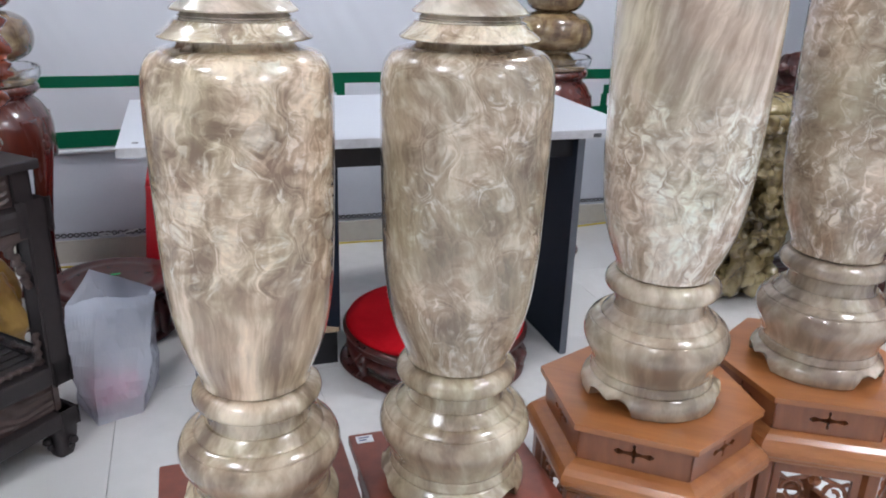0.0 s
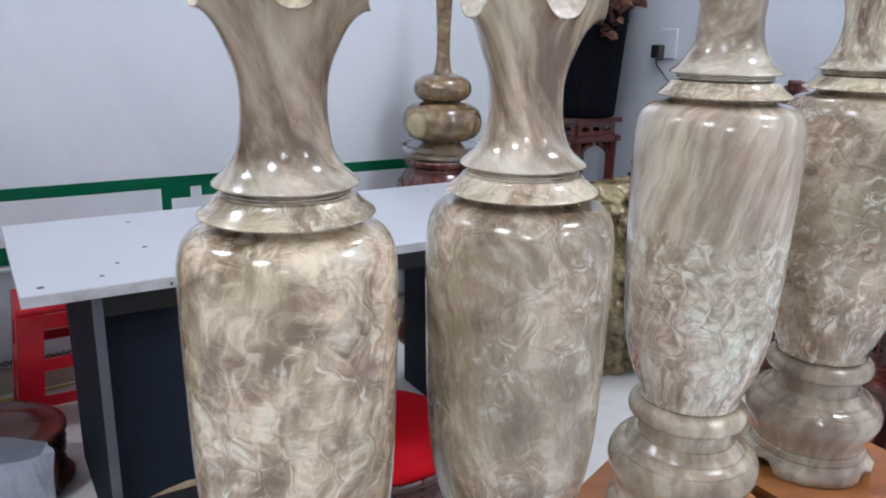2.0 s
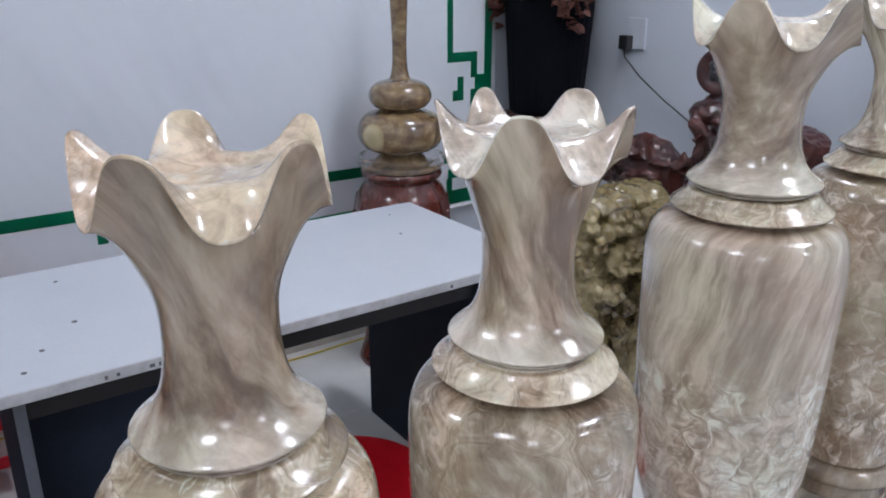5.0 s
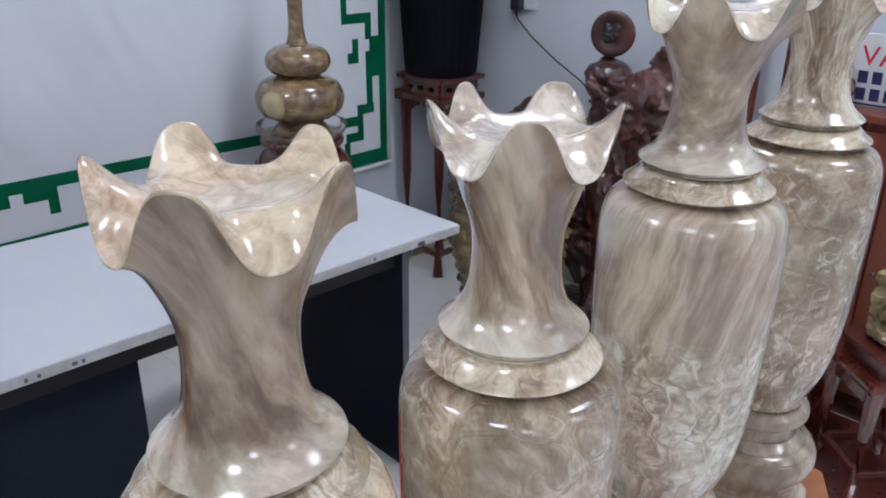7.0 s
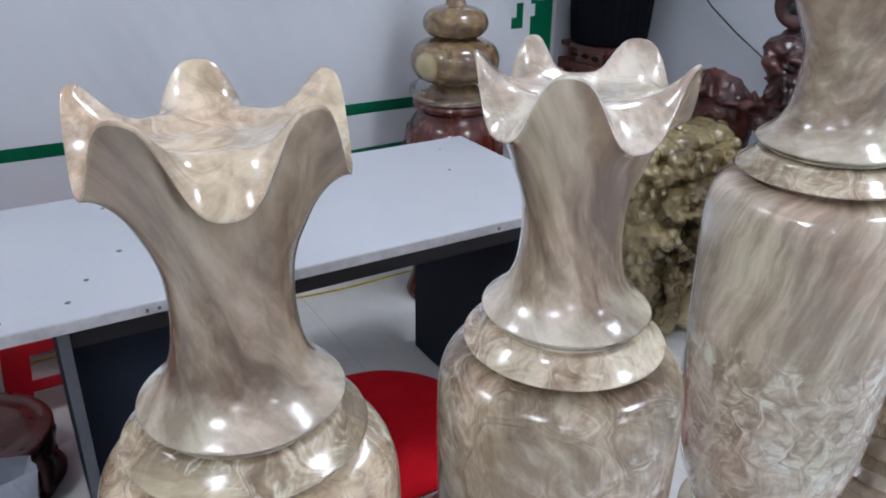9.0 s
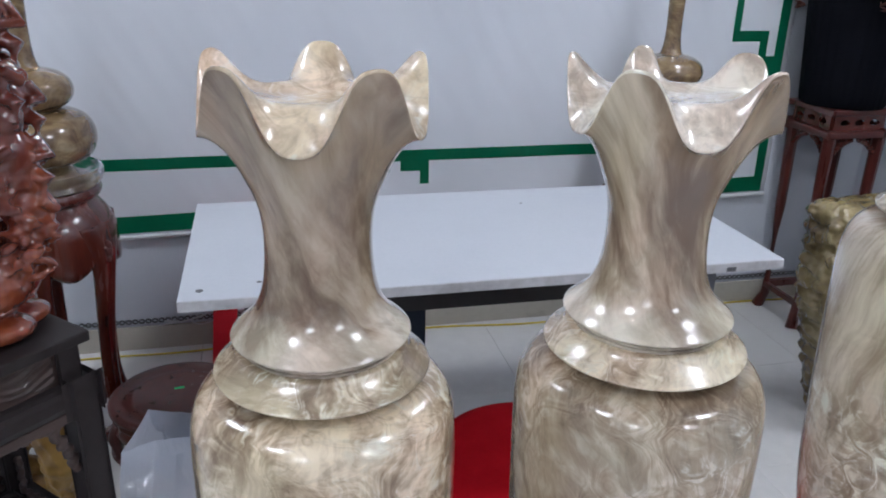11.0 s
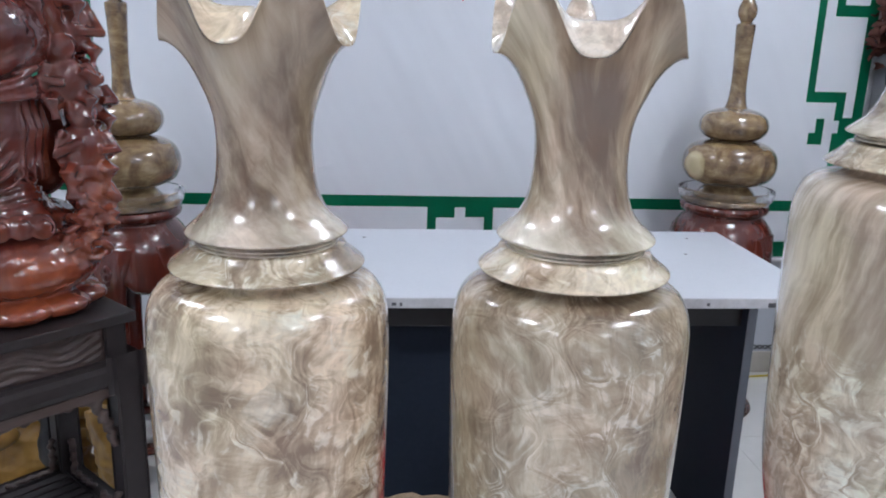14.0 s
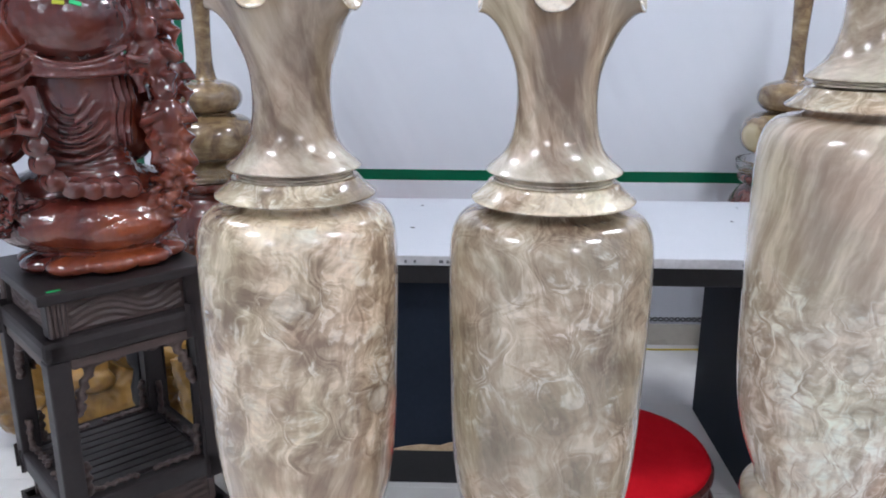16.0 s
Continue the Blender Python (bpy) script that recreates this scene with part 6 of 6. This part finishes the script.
# ---- corner: tall stand, planter and dried leaves ----
def build_corner():
    cx, cy, top = 2.535, 3.612, 0.935 - FLOOR
    st = thing("tall_stand", pose(cx, cy, FLOOR), "tall dark red wooden plant stand with slim legs", "stand")
    w = 0.150
    part("top", boxed(-w, w, -w, w, top - 0.024, top, bevel=0.006), M_DARKRED, st)
    for i in range(4):
        m = pose(0, 0, 0, 0, 0, 90 * i)
        pan = panel_cut(2 * w - 0.06, 0.062, 0.014, [[(px * 1.1 + q, 0.032 + pz * 0.55) for px, pz in ngon(0.022, 10, 0)] for q in (-0.07, 0.0, 0.07)], bmesh.new(), m @ pose(0, -w + 0.02, top - 0.0865))
        part("frieze", pan, M_ROSE, st, "pierced frieze panel")
        part("shoulder", box(bmesh.new(), -w + 0.002, w - 0.002, -w - 0.004, -w + 0.045, top - 0.118, top - 0.087, 0.008, m), M_DARKRED, st)
        x = w - 0.032
        lg = part("leg", tube([m @ Vector((-x, -x, top - 0.1)), m @ Vector((-x + 0.004, -x + 0.004, 0.5)), m @ Vector((-x + 0.006, -x + 0.006, 0.07)), m @ Vector((-x - 0.012, -x - 0.012, 0.0))], [0.027, 0.022, 0.02, 0.027], 8), M_DARKRED, st)
        for sx in (-1, 1):
            bm = bmesh.new()
            for k in range(6):
                blob(bm, m @ Vector((sx * (x - 0.025 - 0.014 * k), -x - 0.005, top - 0.128 - 0.05 * (1 - k / 6) ** 2)), (0.016, 0.016, 0.014), 1)
            part("spandrel", bm, M_ROSE, lg, "small carved spandrel")
        part("stretcher", box(bmesh.new(), -x, x, -x - 0.01, -x + 0.012, 0.10, 0.125, 0.003, m), M_DARKRED, st)
    top += FLOOR
    pl = thing("planter", pose(cx, cy, top + 0.0005), "tall tapered black ribbed planter on tall stand", "planter")
    prof = [(0.04, 0.0), (0.185, 0.0), (0.192, 0.010), (0.196, 0.05), (0.212, 0.25), (0.228, 0.44), (0.234, 0.525), (0.222, 0.527), (0.218, 0.52), (0.21, 0.50), (0.02, 0.49)]
    part("pot", lathe([(r * 0.87, q) for r, q in prof], 120, lambda r, z, a, k: (r * (1 + (0.012 * math.cos(30 * a) if 1 < k < 6 else 0)), z), closed=True), M_PLANTER, pl, smooth=True)
    part("rim", lathe([(r * 0.87, q) for r, q in ((0.226, 0.5265), (0.240, 0.5255), (0.244, 0.532), (0.243, 0.550), (0.237, 0.554), (0.228, 0.551), (0.226, 0.5265))], 96), M_PLANTER, pl, "rolled rim", smooth=True)
    # dried foliage: stems and many cupped leaves
    rng = random.Random(77)
    plant = thing("dried_plant", pose(cx, cy, top + 0.495), "dense brown dried leaves spilling over black planter", "plant")
    stems = bmesh.new()
    for k in range(16):
        a = rng.uniform(0, 2 * math.pi)
        r = rng.uniform(0.03, 0.17)
        tube([(0.1 * math.cos(a), 0.1 * math.sin(a), 0.001), (r * math.cos(a), r * math.sin(a), 0.25), (r * 1.3 * math.cos(a), r * 1.3 * math.sin(a), 0.55)], [0.006, 0.005, 0.003], 5, stems)
    part("stem", stems, M_LEAF, plant)
    bm = bmesh.new()
    for k in range(2300):
        a = rng.uniform(0, 2 * math.pi)
        z = rng.uniform(0.03 - 0.15 * max(0.0, math.sin(3 * a + 0.9)) ** 2, 0.70)
        rad = (0.245 + 0.035 * math.sin(9 * z + 3 * a)) * math.sqrt(rng.uniform(0.35, 1.0))
        if z < 0.06:
            rad = rng.uniform(0.225, 0.27)
        c = Vector((rad * math.cos(a), min(rad * math.sin(a), 0.19), z))
        turn = Euler((rng.uniform(-1.2, 1.2), rng.uniform(-1.2, 1.2), rng.uniform(0, 6.28))).to_matrix()
        ln, wd = rng.uniform(0.018, 0.036), rng.uniform(0.012, 0.022)
        pts = [(0, -ln, 0), (wd * 0.8, -ln * 0.45, 0.006), (wd, ln * 0.1, 0.009), (wd * 0.5, ln * 0.7, 0.003), (0, ln, -0.006), (-wd * 0.5, ln * 0.7, 0.003), (-wd, ln * 0.1, 0.009), (-wd * 0.8, -ln * 0.45, 0.006)]
        vs = [bm.verts.new(c + turn @ Vector(p)) for p in pts]
        mid = bm.verts.new(c + turn @ Vector((0, 0, -0.004)))
        for i in range(8):
            bm.faces.new((vs[i], vs[(i + 1) % 8], mid))
    part("foliage", bm, M_LEAF, plant, "curled brown dried leaves", smooth=True)


build_corner()


# ---- socket, plug, cables ----
def build_socket():
    x, y, z = WALL_X, 3.37, 1.275
    so = thing("wall_socket", pose(x, y, z), "white wall socket plate with a black plug", "socket")
    part("plate", boxed(-0.012, -0.0005, -0.055, 0.045, -0.055, 0.085, bevel=0.004), M_WALL, so)
    part("plug", boxed(-0.055, -0.0125, 0.010, 0.062, -0.055, 0.008, bevel=0.006), M_BLACKPL, so, "black plug-in adapter")
    pts = [(-0.04, 0.036, -0.055), (-0.038, 0.03, -0.09), (-0.03, -0.06, -0.17), (-0.02, -0.20, -0.26), (-0.02, -0.34, -0.33), (-0.03, -0.46, -0.40)]
    part("cord", tube([Vector((a, b, c)) for a, b, c in pts], 0.0035, 6), M_BLACKPL, so, "thin black cord", smooth=True)
    pts = []
    for i in range(90):
        u = i / 89
        px = -1.6 + 4.4 * u
        pts.append((px, WALL_Y - 0.055 + 0.018 * math.sin(px * 3.1) + 0.008 * math.sin(px * 9), FLOOR + 0.0045))
    c = part("floor_cable", tube(pts, 0.004, 6), M_YELLOW, None, smooth=True)
    tagged(c, "thin yellow cable lying along the skirting", "cable")
    pts = []
    for i in range(60):
        u = i / 59
        pts.append((-0.30 + 0.28 * u + 0.05 * math.sin(u * 17), WALL_Y - 0.03 - 0.02 * math.sin(u * 11), FLOOR + 0.112 + 0.025 * abs(math.sin(u * 9)) - 0.10 * max(0, u - 0.8) * 5 * 0.5))
    c = part("wire_tangle", tube(pts, 0.0028, 6), M_WHITEPL, None, smooth=True)
    tagged(c, "tangled thin white wire by the skirting", "wire")


build_socket()


# ---- side furniture beyond the vases ----
def build_side():
    rng = random.Random(13)
    st = thing("low_table", pose(2.315, 1.435, FLOOR + 0.02, 0, 0, 49) @ Matrix.Diagonal((1, 1, 1 - FLOOR / 0.44, 1)), "small dark red carved wooden stool holding carving", "stool")
    s, top = 0.128, 0.44
    part("top", boxed(-s + 0.01, s - 0.01, -s + 0.01, s - 0.01, top - 0.018, top, bevel=0.005), M_DARKRED, st)
    part("waist", boxed(-s + 0.03, s - 0.03, -s + 0.03, s - 0.03, top - 0.062, top - 0.0185, bevel=0.002), M_DARKRED, st)
    part("shoulder", boxed(-s - 0.006, s + 0.006, -s - 0.006, s + 0.006, top - 0.095, top - 0.0625, bevel=0.011), M_ROSE, st)
    for i in range(4):
        m = pose(0, 0, 0, 0, 0, 90 * i)
        part("leg", tube([m @ Vector(q) for q in ((s - 0.02, s - 0.02, top - 0.09), (s - 0.024, s - 0.024, 0.2), (s - 0.03, s - 0.03, 0.05), (s - 0.008, s - 0.008, 0))], [0.025, 0.019, 0.016, 0.022], 8), M_ROSE, st)
        part("apron", box(bmesh.new(), -s + 0.035, s - 0.035, -s + 0.012, -s + 0.024, top - 0.135, top - 0.0955, 0.003, m), M_ROSE, st)
        part("stretcher", box(bmesh.new(), -s + 0.03, s - 0.03, -s + 0.02, -s + 0.04, 0.07, 0.09, 0.003, m), M_DARKRED, st)
    items = [("b", (0, 0, 0.03), (0.10, 0.085, 0.035)), ("t", [(0, 0, 0.02), (0.02, 0.0, 0.12), (-0.01, 0.01, 0.24)], [0.085, 0.075, 0.05])]
    for k in range(36):
        a = rng.uniform(0, 6.28)
        items.append(("b", (0.072 * math.cos(a), 0.072 * math.sin(a), rng.uniform(0.02, 0.26)), rng.uniform(0.016, 0.03)))
    lumps("small_carving", "pale yellow carved wooden lump on small stool", "carving", M_JADE, pose(2.325, 1.440, top + 0.0205), items, 0.006, 0.008, 20, 0.005, 50)
    pf = part("floor_platform", boxed(2.02, 2.615, 1.14, 2.0, FLOOR + 0.0005, FLOOR + 0.0195, bevel=0.003), M_DARKRED)
    tagged(pf, "low dark red lacquered board on the floor", "platform")
    # low bench behind with two dull carvings
    be = thing("low_bench", pose(2.43, 1.80, FLOOR + 0.02), "low dark red lacquered bench by the cabinet", "bench")
    part("top", boxed(-0.17, 0.17, -0.15, 0.15, 0.275, 0.30, bevel=0.005), M_ROSE, be)
    part("apron", boxed(-0.15, 0.15, -0.13, 0.13, 0.22, 0.2745, bevel=0.003), M_DARKRED, be)
    for sx in (-1, 1):
        for sy in (-1, 1):
            part("leg", boxed(sx * 0.135 - 0.02, sx * 0.135 + 0.02, sy * 0.115 - 0.02, sy * 0.115 + 0.02, 0.0, 0.22, bevel=0.003), M_DARKRED, be)
    part("foot_shelf", boxed(-0.115, 0.115, -0.13, 0.13, 0.05, 0.075), M_DARKRED, be)
    for cx, cy, r in ((2.375, 1.76, 0.075), (2.51, 1.85, 0.085)):
        items = [("b", (0, 0, r * 0.7), (r, r * 0.9, r * 0.72)), ("b", (0.01, 0, r * 1.5), (r * 0.6, r * 0.6, r * 0.55))]
        for k in range(16):
            a = rng.uniform(0, 6.28)
            items.append(("b", (r * 0.8 * math.cos(a), r * 0.8 * math.sin(a), rng.uniform(0.2, 1.6) * r), rng.uniform(0.14, 0.26) * r))
        lumps("dull_carving", "small dull brown carved lump on low bench", "carving", M_ROOT, pose(cx, cy, FLOOR + 0.3205), items, 0.006, 0.006, 22)
    cb = thing("side_cabinet", pose(2.74, 1.655, FLOOR) @ Matrix.Diagonal((1, 1, 1 - FLOOR / 1.045, 1)), "red-brown wooden cabinet against the side wall", "cabinet")
    part("body", boxed(-0.10, 0.115, -0.28, 0.27, 0.06, 1.02, bevel=0.003), M_ROSE, cb)
    part("plinth", boxed(-0.09, 0.115, -0.27, 0.26, 0.0, 0.0595), M_DARKRED, cb)
    part("top", boxed(-0.125, 0.118, -0.30, 0.29, 1.0205, 1.045, bevel=0.004), M_MAHOG, cb)
    for k in range(2):
        dr = part("door", boxed(-0.115, -0.1005, -0.27 + 0.27 * k, -0.005 + 0.27 * k, 0.10, 0.99, bevel=0.003), M_MAHOG, cb)
        part("knob", lathe([(0.004, 0), (0.006, 0.01), (0.010, 0.016), (0.006, 0.022)], 12, closed=True), M_DARKRED, dr, at=pose(-0.1155, -0.03 + 0.06 * k, 0.55, 0, -90, 0))
    gm = thing("small_gourd", pose(2.675, 1.88, 1.0455), "small brown turned gourd on the cabinet top", "ornament")
    part("gourd", lathe(smooth_profile([(0.02, 0), (0.035, 0.001), (0.036, 0.008), (0.03, 0.014), (0.052, 0.03), (0.062, 0.06), (0.052, 0.09), (0.03, 0.105), (0.036, 0.115), (0.042, 0.13), (0.033, 0.148), (0.012, 0.156), (0.009, 0.19), (0.003, 0.2)], 3), 36, closed=True), M_GOURD[1], gm, smooth=True)
    # tall rack by the wall
    rk = thing("display_rack", pose(2.815, 2.29, FLOOR) @ Matrix.Diagonal((1, 1, 1 - FLOOR / 1.442, 1)), "tall slim red wooden rack against the wall", "rack")
    for y in (-0.19, -0.07):
        part("post", lathe([(0.017, 0.0), (0.02, 0.02), (0.017, 0.05), (0.017, 2.05), (0.02, 2.08), (0.012, 2.10)], 16, closed=True), M_ROSE, rk, at=pose(0, y, 0), smooth=True)
    for z in (0.20, 0.85, 1.42, 2.0):
        part("shelf", boxed(-0.025, 0.035, -0.172, -0.088, z, z + 0.022, bevel=0.003), M_ROSE, rk)
    bl = thing("wooden_block", pose(2.812, 2.16, 1.4425), "red wooden block with a dark column on rack", "ornament")
    part("block", boxed(-0.03, 0.03, -0.040, 0.040, 0.0, 0.19, bevel=0.006), M_MAHOG, bl)
    part("column", lathe([(0.028, 0.1905), (0.026, 0.2), (0.024, 0.40), (0.028, 0.42)], 20, closed=True), M_PLANTER, bl, at=pose(0, 0.0, 0), smooth=True)
    sg = thing("sign_board", pose(2.725, 1.738, 1.050, 0, -6, 0), "small white sign with red and dark lettering", "sign")
    part("board", boxed(-0.006, 0.006, -0.18, 0.115, 0.0, 0.235, bevel=0.002), M_WHITEPL, sg)
    tx = bpy.data.curves.new("lettering", "FONT")
    tx.body, tx.size, tx.extrude = "V\u0102", 0.090, 0.0006
    tmp = new("tmp", tx)
    dg = bpy.context.evaluated_depsgraph_get()
    me = bpy.data.meshes.new_from_object(tmp.evaluated_get(dg))
    bpy.data.objects.remove(tmp)
    me.materials.clear()
    me.materials.append(M_PRINTRED)
    ob = new("lettering", me)
    ob.parent = sg
    ob.matrix_basis = pose(-0.0075, 0.09, 0.135, 90, 0, -90)
    part("border_line", boxed(-0.0085, -0.0065, -0.178, 0.113, 0.004, 0.010, bevel=0), M_NAVY, sg)
    for r in range(2):
        for k in range(5):
            part("writing_bar", boxed(-0.0085, -0.0065, 0.06 - 0.044 * k, 0.090 - 0.044 * k, 0.076 - 0.056 * r, 0.116 - 0.056 * r, bevel=0), M_NAVY, sg)


build_side()


# ---- floor tiles ----
def build_tiles():
    fl = bpy.data.objects["floor"]
    bm = bmesh.new()
    s = 0.5988
    box(bm, -s / 2, s / 2, -s / 2, s / 2, -0.009, 0.0, 0.0012)
    me = bpy.data.meshes.new("floor_tile")
    bm.to_mesh(me)
    bm.free()
    me.materials.append(M_TILE)
    x0, x1, y0, y1, _ = ROOM
    for j in range(12):
        for i in range(11):
            cx, cy = x1 - 0.30 - 0.6 * i, y1 - 0.30 - 0.6 * j
            if cx < x0 - 0.2 or cy < y0 - 0.2:
                continue
            ob = new("floor_tile", me)
            ob.matrix_basis = pose(cx, cy, FLOOR)
            ob.parent = fl


build_tiles()
